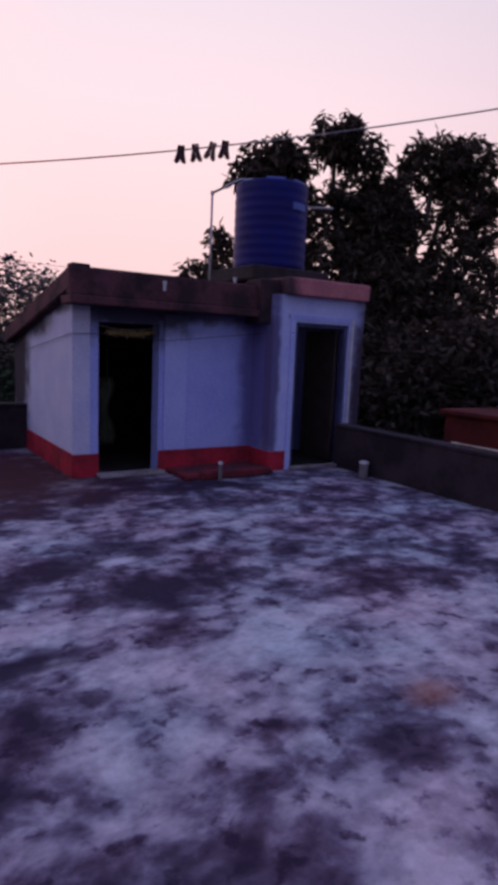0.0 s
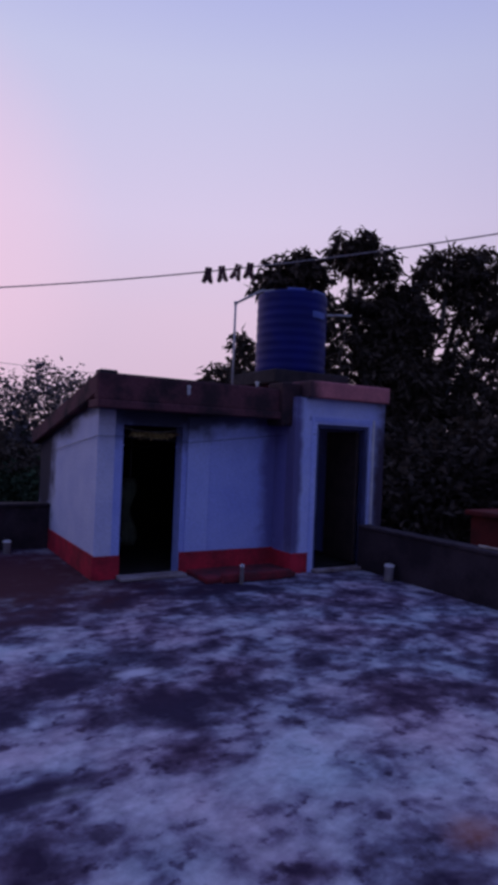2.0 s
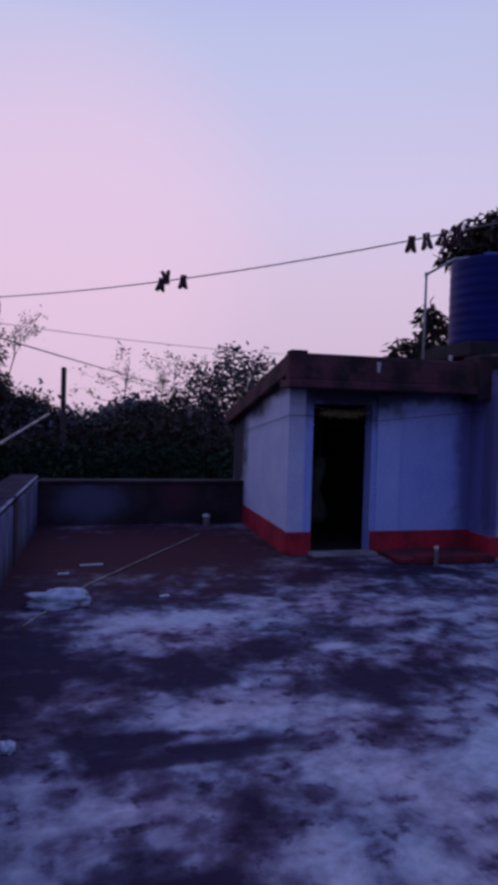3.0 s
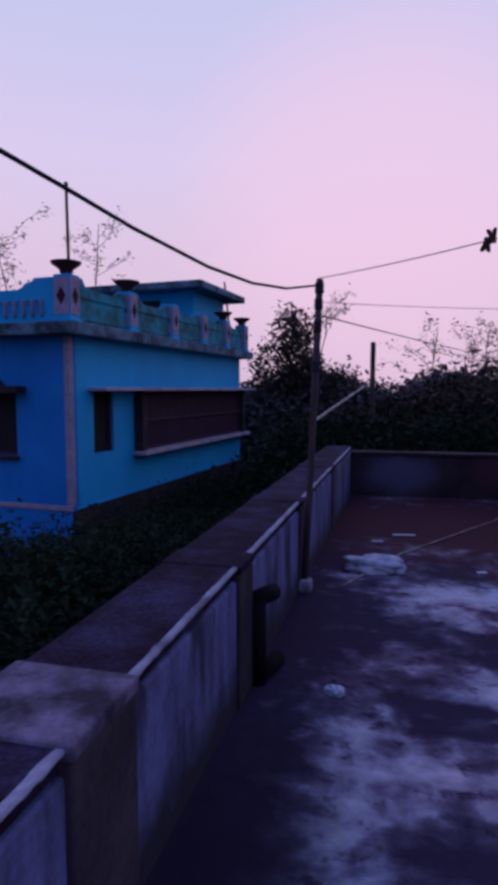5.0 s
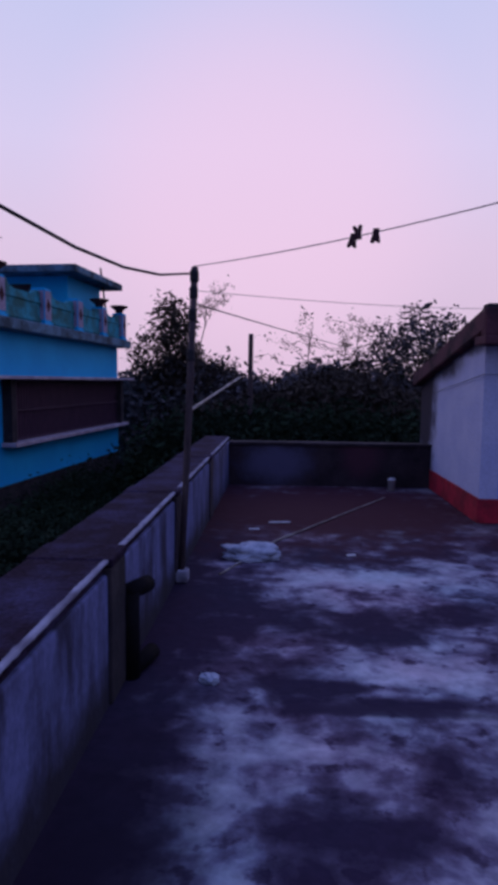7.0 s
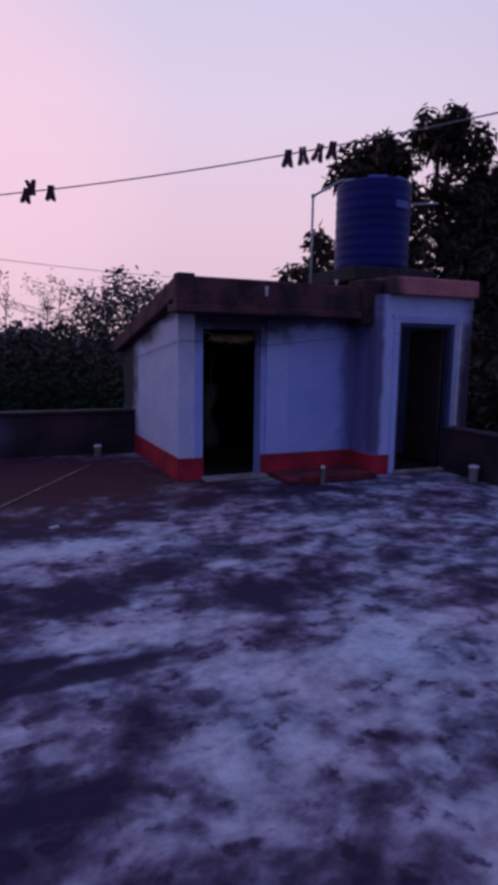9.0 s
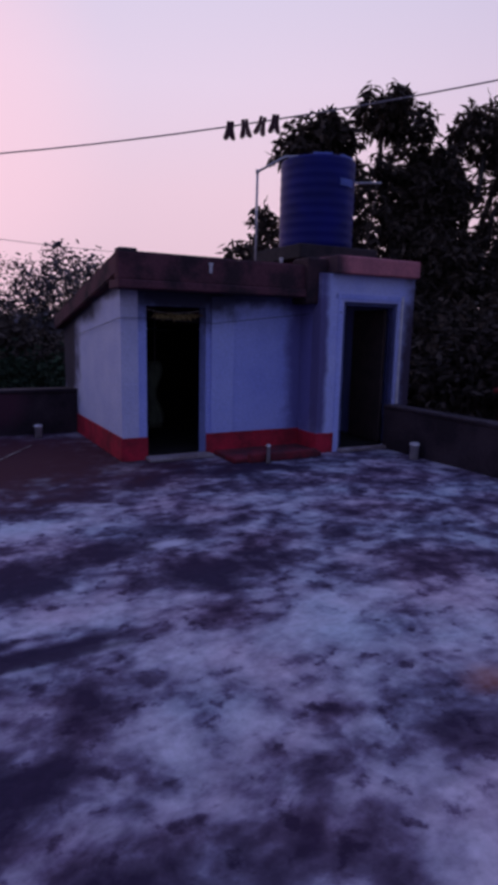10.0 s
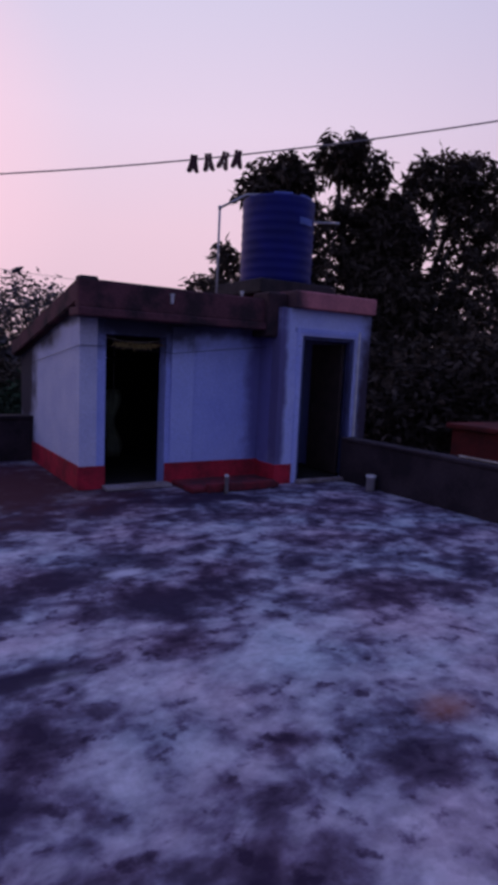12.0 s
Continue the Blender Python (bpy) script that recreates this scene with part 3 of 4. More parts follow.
front_wash = surface("stair_head_limewash", (0.46, 0.50, 0.80), (0.38, 0.42, 0.76), 0.9, 2.0, 30, 0.35, grain=0.12)
blot(front_wash, (5.8, 7.1, 1.0), (0.26, 0.5, 1.6), (0.05, 0.035, 0.06), 0.5, 0.3)
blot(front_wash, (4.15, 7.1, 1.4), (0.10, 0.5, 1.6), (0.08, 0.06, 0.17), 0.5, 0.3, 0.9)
frame_blue = surface("blue_frame_paint", (0.05, 0.055, 0.15), (0.035, 0.036, 0.09), 0.6, 4, 40, 0.2)
stair_head()


def water_tank():
    t = thing("water_tank", "ribbed blue plastic water tank on the roof", "water tank", (4.79, 8.3, 2.695))
    part("plinth", boxes((-0.72, -0.7, 0.0, 0.66, 0.7, 0.20), bevel=0.02), algae_and_shade, t, "dark stained masonry plinth")
    prof, z = [(0.54, 0.20)], 0.24
    for k in range(9):
        prof += [(0.555, z), (0.560, z + 0.03), (0.560, z + 0.06), (0.553, z + 0.09)]
        z += 0.135
    prof += [(0.56, 1.44), (0.54, 1.47), (0.42, 1.485), (0.26, 1.49)]
    part("body", lathe(bmesh.new(), prof, 48), tank_mat, t, smooth=True)
    part("lid", lathe(bmesh.new(), [(0.26, 1.485), (0.27, 1.49), (0.27, 1.515), (0.22, 1.525)], 32), tank_mat, t, "round blue screw lid", smooth=True)
    for a in (-2.05, -1.2):
        part("lug", boxes((-0.14, -0.03, 1.462, 0.14, 0.03, 1.50), bevel=0.01), label_mat, t, "worn moulded lug").matrix_basis = pose(0.49 * math.cos(a), 0.49 * math.sin(a), 0, 0, 0, math.degrees(a) + 90)
    bm = bmesh.new()
    for k in range(9):
        a0, a1 = -1.55 + 0.055 * k, -1.55 + 0.055 * (k + 1)
        q = [bm.verts.new((0.57 * math.cos(a), 0.57 * math.sin(a), h)) for a, h in ((a0, 1.07), (a1, 1.07), (a1, 1.17), (a0, 1.17))]
        w = [bm.verts.new((0.556 * math.cos(a), 0.556 * math.sin(a), h)) for a, h in ((a0, 1.07), (a1, 1.07), (a1, 1.17), (a0, 1.17))]
        bm.faces.new(q), bm.faces.new(w)
        for i in range(4):
            bm.faces.new((q[i], q[(i + 1) % 4], w[(i + 1) % 4], w[i]))
    part("label", bm, label_mat, t, "faded printed label")
    p = thing("tank_pipe", "thin grey pipe rising beside the tank", "pipe", (3.745, 8.3, 2.36))
    part("riser", tube(bmesh.new(), [(0, 0, 0), (0.005, 0, 1.565)], 0.018), pvc, p, smooth=True)
    part("feed", tube(bmesh.new(), [(0.005, 0, 1.555), (0.46, 0, 1.82), (0.70, 0, 1.86)], 0.018), pvc, p, smooth=True)
    part("elbow", lathe(bmesh.new(), [(0.02, -0.03), (0.026, -0.02), (0.026, 0.02), (0.02, 0.03)], 12, (0.005, 0, 1.555)), pvc, p, smooth=True)
    o = thing("overflow_pipe", "grey pipe running out from the tank", "pipe", (5.35, 8.2, 3.92))
    part("run", tube(bmesh.new(), [(0, 0, 0.02), (0.62, 0.06, 0.11)], 0.018), pvc, o, smooth=True)
    part("bracket", tube(bmesh.new(), [(0.55, 0.05, 0.10), (0.55, 0.3, -1.23)], 0.012), iron, o)
    for x, y, z, h, words in ((2.55, 7.25, 2.37, 0.12, "short white pipe stub on the roof edge"), (3.86, 7.75, 2.43, 0.26, "short white pipe stub on the roof")):
        q = part("pipe_stub", lathe(bmesh.new(), [(0.02, 0), (0.02, h - 0.03), (0.028, h - 0.03), (0.028, h)], 12), white_paint)
        q.location = (x, y, z)
        tagged(q, words, "pipe", "pipe stubs")


water_tank()


# ---- the neighbouring house ----
def neighbour_house():
    h = thing("house", "turquoise house with ornamental roof parapet beyond the terrace", "house", (-7.14, 10.57, 0), -4.8)
    L, W = 9.5, 9.0  # along the terrace, and away from it
    part("wall", pierced(-W, 0, -3.4, 2.74, [(-2.65, -1.25, 0.40, 1.68), (-6.0, -4.6, 0.40, 1.68)], 0.22), house_front, h, "turquoise front with its shade put into the colour")
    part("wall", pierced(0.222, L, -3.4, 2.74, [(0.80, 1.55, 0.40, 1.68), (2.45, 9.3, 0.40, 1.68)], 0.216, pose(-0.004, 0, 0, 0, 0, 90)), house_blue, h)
    part("wall", boxes((-W, L - 0.2, -3.4, -0.23, L, 2.74), bevel=0), house_blue, h)
    part("wall", boxes((-W, 0.222, -3.4, -W + 0.2, L - 0.2, 2.74), bevel=0), house_blue, h)
    part("partition", boxes((-3.2, 0.3, -0.5, -3.0, L - 0.3, 2.7), (-3.0, 2.1, -0.5, -0.3, 2.2, 2.7), bevel=0), room_dark, h)
    part("room_floor", boxes((-W + 0.2, 0.222, -0.55, -0.222, L - 0.2, -0.45), bevel=0), room_dark, h)
    part("ceiling_slab", boxes((-W - 0.35, -0.38, 2.74, 0.36, L + 0.35, 2.98), bevel=0.03), house_slab, h, "rain-stained projecting roof slab")
    part("corner_strip", boxes((-0.11, -0.012, -0.55, 0.012, 0.12, 2.73), bevel=0.006), house_trim, h, "pale painted corner strip")
    part("floor_band", boxes((-W, -0.03, -0.64, 0.02, -0.001, -0.54), bevel=0.01), house_trim, h, "pale band at floor level")
    part("floor_band", boxes((-0.003, 0.13, -0.64, 0.02, L, -0.58), bevel=0.01), house_blue, h)
    # thin dark sheet: the shadow under the side wall, put into its colour
    part("plinth", boxes((0.0, 0.0, -3.4, 0.016, L, -0.645), bevel=0), algae_and_shade, h, "plinth darkened for the shadow below the wall")
    # front windows
    for x in (-2.65, -6.0):
        w = part("window", boxes((x, 0.05, 0.40, x + 0.07, 0.15, 1.68), (x + 1.33, 0.05, 0.40, x + 1.40, 0.15, 1.68), (x + 0.07, 0.05, 1.61, x + 1.33, 0.15, 1.68), (x + 0.07, 0.05, 0.40, x + 1.33, 0.15, 0.47)), grille_mat, h, "dark wooden window")
        for k in range(7):
            part("bar", tube(bmesh.new(), [(x + 0.2 + 0.165 * k, 0.1, 0.47), (x + 0.2 + 0.165 * k, 0.1, 1.61)], 0.012, 6), iron, w)
        part("shutter", boxes((x + 0.07, 0.16, 0.47, x + 1.33, 0.2, 1.61)), room_dark, w)
        bm = prism(bmesh.new(), [(x - 0.25, 1.66), (x + 1.65, 1.66), (x + 1.65, 1.78), (x + 1.15, 1.80), (x + 0.95, 2.0), (x + 0.7, 2.10), (x + 0.45, 2.0), (x + 0.25, 1.80), (x - 0.25, 1.78)], -0.32, -0.002)
        part("hood", bm, house_dark, w, "dark weathered window hood with a raised middle")
        part("sill", boxes((x - 0.05, -0.10, 0.33, x + 1.45, -0.002, 0.40)), house_dark, w)
    # small side window
    w = part("window", boxes((-0.15, 0.80, 0.40, -0.05, 0.86, 1.68), (-0.15, 1.49, 0.40, -0.05, 1.55, 1.68), (-0.15, 0.86, 1.62, -0.05, 1.49, 1.68)), grille_mat, h, "narrow dark side window")
    part("shutter", boxes((-0.2, 0.86, 0.40, -0.16, 1.49, 1.62)), door_wood, w)
    for k in range(4):
        part("bar", tube(bmesh.new(), [(-0.1, 0.98 + 0.13 * k, 0.40), (-0.1, 0.98 + 0.13 * k, 1.62)], 0.011, 6), iron, w)
    # long grilled opening with its shade and sill
    part("shade", boxes((-0.003, 0.62, 1.69, 0.44, 9.9, 1.76), bevel=0.01), shade_pale, h, "thin pale concrete sun shade")
    part("sill", boxes((-0.003, 2.35, 0.22, 0.34, 9.6, 0.31), bevel=0.01), shade_pale, h, "pale projecting window sill")
    part("pillar", boxes((-0.02, 2.42, 0.31, 0.22, 2.62, 1.69)), house_dark, h)
    part("pillar", boxes((-0.02, 9.2, 0.31, 0.22, 9.4, 1.69)), house_dark, h)
    g = part("grille", boxes((0.08, 2.62, 0.33, 0.12, 9.2, 0.38), (0.08, 2.62, 0.98, 0.12, 9.2, 1.02), (0.08, 2.62, 1.63, 0.12, 9.2, 1.68), bevel=0), grille_mat, h, "long maroon window grille")
    for k in range(54):
        y = 2.70 + 0.12 * k
        part("bar", tube(bmesh.new(), [(0.1, y, 0.35), (0.1, y, 1.66)], 0.013, 6), grille_mat, g)
    part("shutter", boxes((-0.02, 2.62, 0.31, 0.03, 9.2, 1.69)), shutter_mat, h, "dark closed shutters behind the grille")
    # roof parapet: posts, bowls and panels
    def post(x, y, bowl):
        p = part("parapet_post", boxes((x - 0.17, y - 0.17, 2.98, x + 0.17, y + 0.17, 3.86), (x - 0.2, y - 0.2, 2.98, x + 0.2, y + 0.2, 3.06), bevel=0.012), house_blue, h, "turquoise parapet post with maroon diamonds")
        for k in range(4):
            m = pose(x, y, 3.46, 0, 0, 90 * k)
            bm = prism(bmesh.new(), [(-0.15, -0.34), (0.15, -0.34), (0.15, 0.34), (-0.15, 0.34)], -0.182, -0.172)
            bmesh.ops.transform(bm, verts=bm.verts, matrix=m)
            f = part("face_panel", bm, house_trim, p, "pale painted face")
            bm = prism(bmesh.new(), [(-0.10, 0), (0, -0.17), (0.10, 0), (0, 0.17)], -0.19, -0.184)
            bmesh.ops.transform(bm, verts=bm.verts, matrix=m)
            part("diamond", bm, diamond_red, f, "maroon diamond")
        if bowl:
            part("bowl", lathe(bmesh.new(), [(0.09, 3.86), (0.12, 3.90), (0.13, 3.96), (0.27, 4.06), (0.29, 4.10), (0.25, 4.11), (0.2, 4.05)], 20, (x, y, 0)), pot_mat, p, "dark flower bowl", smooth=True)

    for a, b in ((-2.55, -0.17), (-5.2, -2.9), (-7.85, -5.55)):
        step = (b - a - 0.7) / 8
        slots = [(a + 0.35 + step * (k + 0.28), a + 0.35 + step * (k + 0.72), 3.14, 3.42) for k in range(8)]
        pn = part("parapet_panel", pierced(a, b, 2.98, 3.5, slots, 0.12, pose(0, -0.06, 0)), house_blue, h, "turquoise parapet panel with upright slots")
        w = b - a
        u = [(0, 3.502), (1, 3.502), (1, 3.84), (0.78, 3.84), (0.76, 3.78), (0.70, 3.76), (0.66, 3.68), (0.62, 3.64), (0.38, 3.64), (0.34, 3.68), (0.30, 3.76), (0.24, 3.78), (0.22, 3.84), (0, 3.84)]
        part("crest", prism(bmesh.new(), [(a + w * k, z) for k, z in u], -0.06, 0.06), house_blue, pn, "stepped crest with a lowered middle")
        for k in range(9):
            part("baluster", lathe(bmesh.new(), [(0.03, 3.10), (0.05, 3.2), (0.03, 3.28), (0.055, 3.36), (0.03, 3.44)], 8, (a + 0.35 + step * k, -0.075, 0)), house_pale, pn, "pale moulded baluster", smooth=True)
    ys = (0.0, 2.2, 4.3, 6.2, 8.0, 9.7)
    turn = pose(0, 0, 0, 0, 0, 90)
    for a, b in zip(ys, ys[1:]):
        bm = prism(bmesh.new(), [(a + 0.17, 2.98), (b - 0.17, 2.98), (b - 0.17, 3.78), (b - 0.42, 3.78), (b - 0.5, 3.72), (b - 0.7, 3.68), (a + 0.7, 3.68), (a + 0.5, 3.74), (a + 0.42, 3.86), (a + 0.17, 3.86)], -0.06, 0.06)
        bmesh.ops.transform(bm, verts=bm.verts, matrix=turn)
        pn = part("parapet_panel", bm, house_panel, h, "mossy turquoise parapet panel")
        part("rail", boxes((-0.09, a + 0.18, 3.05, 0.09, b - 0.18, 3.13), (-0.09, a + 0.18, 3.48, 0.09, b - 0.18, 3.55)), house_panel, pn)
    for k, y in enumerate(ys):
        post(0, y, k not in (2, 3))
    for x in (-2.72, -5.38, -8.0):
        post(x, 0, True)
    # stair head on the roof
    part("stair_room", boxes((-4.2, 6.9, 2.98, -0.5, 9.3, 4.62), bevel=0), house_blue, h)
    part("stair_roof", boxes((-4.8, 6.2, 4.62, 0.05, 9.9, 4.82), bevel=0.02), house_slab, h, "flat projecting concrete roof")
    part("stair_door", boxes((-2.6, 6.88, 2.98, -1.6, 6.898, 4.4), bevel=0), room_dark, h)
    a = thing("antenna_mast", "thin iron mast standing on the house roof", "mast", (-7.33, 11.0, 2.98))
    part("mast", tube(bmesh.new(), [(0, 0, 0), (-0.02, 0, 2.62)], 0.03, 8), iron, a)
    part("tip", tube(bmesh.new(), [(-0.02, 0, 2.61), (-0.02, 0, 2.72)], 0.04, 8), iron, a)
    a = thing("antenna_mast", "thin iron mast standing on the house roof", "mast", (-6.43, 19.4, 2.98))
    part("mast", tube(bmesh.new(), [(0, 0, 0), (-0.25, 0, 2.2)], 0.03, 8), iron, a)


house_dark = surface("blackened_trim", (0.03, 0.022, 0.028), (0.06, 0.045, 0.05), 0.9, 3, 30, 0.4)
house_pale = surface("pale_baluster_paint", (0.25, 0.28, 0.38), None, 0.85, 4, 40, 0.2)
shade_pale = surface("pale_shade_concrete", (0.52, 0.44, 0.52), (0.34, 0.27, 0.34), 0.85, 3, 30, 0.3)
shutter_mat = surface("maroon_shutter_paint", (0.09, 0.035, 0.07), (0.06, 0.025, 0.05), 0.7, 2, 40, 0.2, stretch=(1, 4, 1))
neighbour_house()


# ---- poles, wires, washing line ----
def poles():
    p = thing("line_post", "leaning dark wooden post beside the parapet", "post", (-1.73, 5.12, 0))
    part("shaft", tube(bmesh.new(), [(0, 0, 0), (0.04, 0, 0.8), (0.075, 0, 1.6), (0.115, 0.0, 2.60)], [0.028, 0.028, 0.030, 0.028], 10), wood_dark, p, smooth=True)
    for z, r in ((1.9, 0.036), (2.22, 0.038), (2.40, 0.036), (2.53, 0.038)):
        x = 0.12 * z / 2.72
        part("binding", lathe(bmesh.new(), [(r * 0.8, -0.05), (r, -0.03), (r * 0.94, 0.0), (r, 0.03), (r * 0.8, 0.05)], 10, (x, 0, z)), cable_mat, p, "dark wrapped cord")
    part("footing", boxes((-0.06, -0.065, 0, 0.065, 0.065, 0.11), bevel=0.02), worn_edge, p, "whitewashed footing block")
    part("strut", tube(bmesh.new(), [(0.06, 0.03, 1.44), (0.30, 2.6, 1.74)], 0.013, 8), bamboo, p, "pale bamboo strut")
    q = thing("far_post", "dark wooden post among the trees", "post", (-1.69, 14.2, -3.38))
    part("shaft", tube(bmesh.new(), [(0, 0, 0), (0.04, 0, 6.15)], [0.07, 0.055], 8), wood_dark, q)


def wire(name, label, points, r, material):
    ob = part(name, tube(bmesh.new(), points, r, 6), material, smooth=True)
    return tagged(ob, label, "wire")


def washing_line():
    a, b = Vector((-1.63, 5.14, 2.61)), Vector((6.37, -1.22, 4.40))
    pts = sag(a, b, 0.5, 40)
    wire("washing_line", "thin grey washing line stretched over the terrace", pts, 0.004, line_mat)

    def on(x):
        k = (x - a.x) / (b.x - a.x)
        return a.lerp(b, k) - Vector((0, 0, 4 * 0.5 * k * (1 - k)))

    def peg():
        e = thing("clothes_peg", "dark red plastic clothes peg clipped on the line", "clothes peg", group="pegs on the line")
        for s in (-1, 1):
            bm = bmesh.new()
            prism(bm, [(s * 0.001, 0.022), (s * 0.018, 0.022), (s * 0.019, -0.012), (s * 0.027, -0.042), (s * 0.032, -0.06), (s * 0.022, -0.068), (s * 0.007, -0.06), (s * 0.001, -0.046)], -0.009, 0.009)
            part("jaw", bm, peg_mat, e)
        part("spring", tube(bmesh.new(), [(-0.014, 0, -0.008), (0.014, 0, -0.008)], 0.009, 8), iron, e)
        return e

    first = peg()
    places = [(0.80, 4, 42), (0.861, -6, 38), (0.931, 14, 30), (0.985, 6, 40), (-0.455, 10, 25), (-0.425, 172, 20), (-0.325, 4, 35)]
    for k, (x, tilt, turn) in enumerate(places):
        m = Matrix.Translation(on(x)) @ pose(0, 0, 0, 0, 0, -turn + 5) @ pose(0, 0, 0, 0, tilt, 0)
        if k:
            copy_thing(first, m)
        else:
            first.matrix_basis = m


poles()
washing_line()
wire("power_cable", "thick black cable slung from the post", [(-1.66, 5.12, 2.55), (-1.79, 4.59, 2.45), (-1.92, 4.08, 2.41), (-2.05, 3.54, 2.42), (-2.22, 2.89, 2.49), (-2.32, 2.46, 2.55), (-2.41, 2.13, 2.60), (-2.48, 1.86, 2.65), (-2.8, 0.6, 2.90), (-3.3, -1.5, 3.35), (-4.0, -4.5, 4.05), (-4.4, -7.0, 4.6)], 0.010, cable_mat)
wire("stay_wire", "thin wire from the post to the roof corner", sag((-1.63, 5.14, 2.42), (1.42, 7.4, 2.55), 0.03), 0.003, line_mat)
wire("service_wire", "dark wire running from the post into the trees", sag((-1.60, 5.14, 2.31), (4.5, 26.0, 2.72), 0.12, 30), 0.006, cable_mat)
wire("wall_cord", "thin dark cord strung along the room wall", [(1.47, 9.9, 1.55), (1.475, 7.56, 1.80), (1.84, 7.55, 1.81), (2.7, 7.5, 1.76), (4.1, 7.4, 1.92), (4.45, 7.06, 1.95)], 0.004, cable_mat)
k = part("wire_knot", tube(bmesh.new(), [(-0.05, 0, -0.01), (0.0, 0, 0.02), (0.05, 0, 0.05)], [0.012, 0.028, 0.01], 8), cable_mat)
k.location = (0.62, 6.807, 2.49)
tagged(k, "dark rag knotted on the thin wire", "rag")


# ---- loose things on the terrace ----
def crumple(name, sx, sy, sz, seed, material):
    bm = bmesh.new()
    bmesh.ops.create_icosphere(bm, subdivisions=4, radius=1)
    for v in bm.verts:
        n = noise.fractal(v.co * 1.7 + Vector((seed, 0, 0)), 1.0, 2.0, 4)
        v.co *= 1 + 0.42 * n
        v.co = Vector((v.co.x * sx, v.co.y * sy, max(v.co.z, -0.55) * sz + 0.55 * sz))
    return part(name, bm, material, smooth=True)


s = crumple("plastic_sack", 0.30, 0.15, 0.09, 3.1, sack_mat)
s.matrix_basis = pose(-1.18, 5.86, 0.002, 0, 0, -2)
tagged(s, "crumpled white woven plastic sack lying on the terrace", "sack")
s = crumple("rag", 0.055, 0.04, 0.032, 7.7, sack_mat)
s.matrix_basis = pose(-1.28, 3.41, 0.002, 0, 0, -15)
tagged(s, "small crumpled white rag on the terrace", "rag")
s = part("bamboo_stick", tube(bmesh.new(), [(-1.42, 5.31, 0.012), (-0.93, 6.5, 0.015), (0.62, 9.1, 0.012)], [0.008, 0.009, 0.006]), bamboo)
tagged(s, "thin dry bamboo stick lying on the terrace", "stick")
for x, y, l, a in ((-0.91, 7.37, 0.26, 8), (-1.2, 7.0, 0.12, 5), (-0.2, 6.02, 0.09, 20)):
    bm = boxes((-l / 2, -0.02, 0, l / 2, 0.025, 0.012), bevel=0.004)
    s = part("wood_chip", bm, white_paint)
    s.matrix_basis = pose(x, y, 0.001, 0, 0, a)
    tagged(s, "pale splinter of wood on the terrace", "wood scrap", "scraps on the terrace")


def stub(x, y, h, r, words):
    q = thing("pipe_stand", words, "pipe", (x, y, 0), group="white pipe ends")
    part("body", lathe(bmesh.new(), [(r, 0), (r, h - 0.03), (r * 1.15, h - 0.03), (r * 1.15, h)], 16), white_paint, q, smooth=True)
    part("cap", lathe(bmesh.new(), [(r * 0.9, h), (r * 0.8, h + 0.012)], 16), pvc, q)


stub(0.83, 9.75, 0.19, 0.055, "short white pipe end by the back parapet")
stub(5.16, 6.25, 0.22, 0.06, "short white pipe end by the stair head")
stub(3.18, 6.80, 0.24, 0.025, "thin white tap pipe by the washing apron")

s = part("bamboo_pole", tube(bmesh.new(), [(5.40, 4.25, 0.668), (5.40, 5.0, 0.668)], 0.016), bamboo)
tagged(s, "pale bamboo pole lying on the east parapet", "pole")

# inside the rooftop room
c = thing("hanging_cloth", "faded green cloth hanging inside the dark doorway", "cloth", (1.98, 7.95, 0.0))
bm = bmesh.new()
rows = [[bm.verts.new((0.16 * i / 6 * (0.75 + 0.25 * math.sin(j)), 0.03 * math.sin(2.2 * i) + 0.01 * j, 0.35 + 0.1 * j)) for i in range(9)] for j in range(10)]
for q, w in zip(rows, rows[1:]):
    for i in range(8):
        bm.faces.new((q[i], q[i + 1], w[i + 1], w[i]))
bmesh.ops.solidify(bm, geom=bm.faces[:], thickness=0.008)
part("drape", bm, cloth_green, c, smooth=True)
part("hook", tube(bmesh.new(), [(0.1, 0.05, 1.2), (0.1, 0.05, 2.3)], 0.006, 6), iron, c)
g = thing("door_garland", "dry straw garland hung across the top of the doorway", "garland", (1.84, 7.70, 1.90))
rng = np.random.default_rng(5)
part("string", tube(bmesh.new(), sag((0.0, 0, 0.03), (0.8, 0, 0.03), 0.05), 0.004, 6), bamboo, g)
xs = rng.uniform(0.15, 0.75, 260)
leaves("tassels", np.stack([xs, rng.normal(0, 0.02, 260), -0.02 - 0.06 * np.sin(xs * 4) * rng.uniform(0, 1, 260)], 1), 0.07, rng, straw, g, 0.25, 1.2)


# ---- ground and plants ----
bm = bmesh.new()
bmesh.ops.create_grid(bm, x_segments=40, y_segments=40, size=400)
for v in bm.verts:
    v.co.z = -3.35 + 0.4 * noise.noise(v.co * 0.02)
tagged(part("ground", bm, earth), "dark earth with leaf litter round the houses", "ground", kind="structure")


def limb(bm, a, b, r0, r1, rng, bend=0.12, steps=5):
    a, b = Vector(a), Vector(b)
    n = (b - a).length
    pts = [a.lerp(b, k / steps) + (Vector(rng.normal(size=3)) * bend * n * 0.25 if 0 < k < steps else Vector()) for k in range(steps + 1)]
    tube(bm, pts, [r0 + (r1 - r0) * k / steps for k in range(steps + 1)], 7)


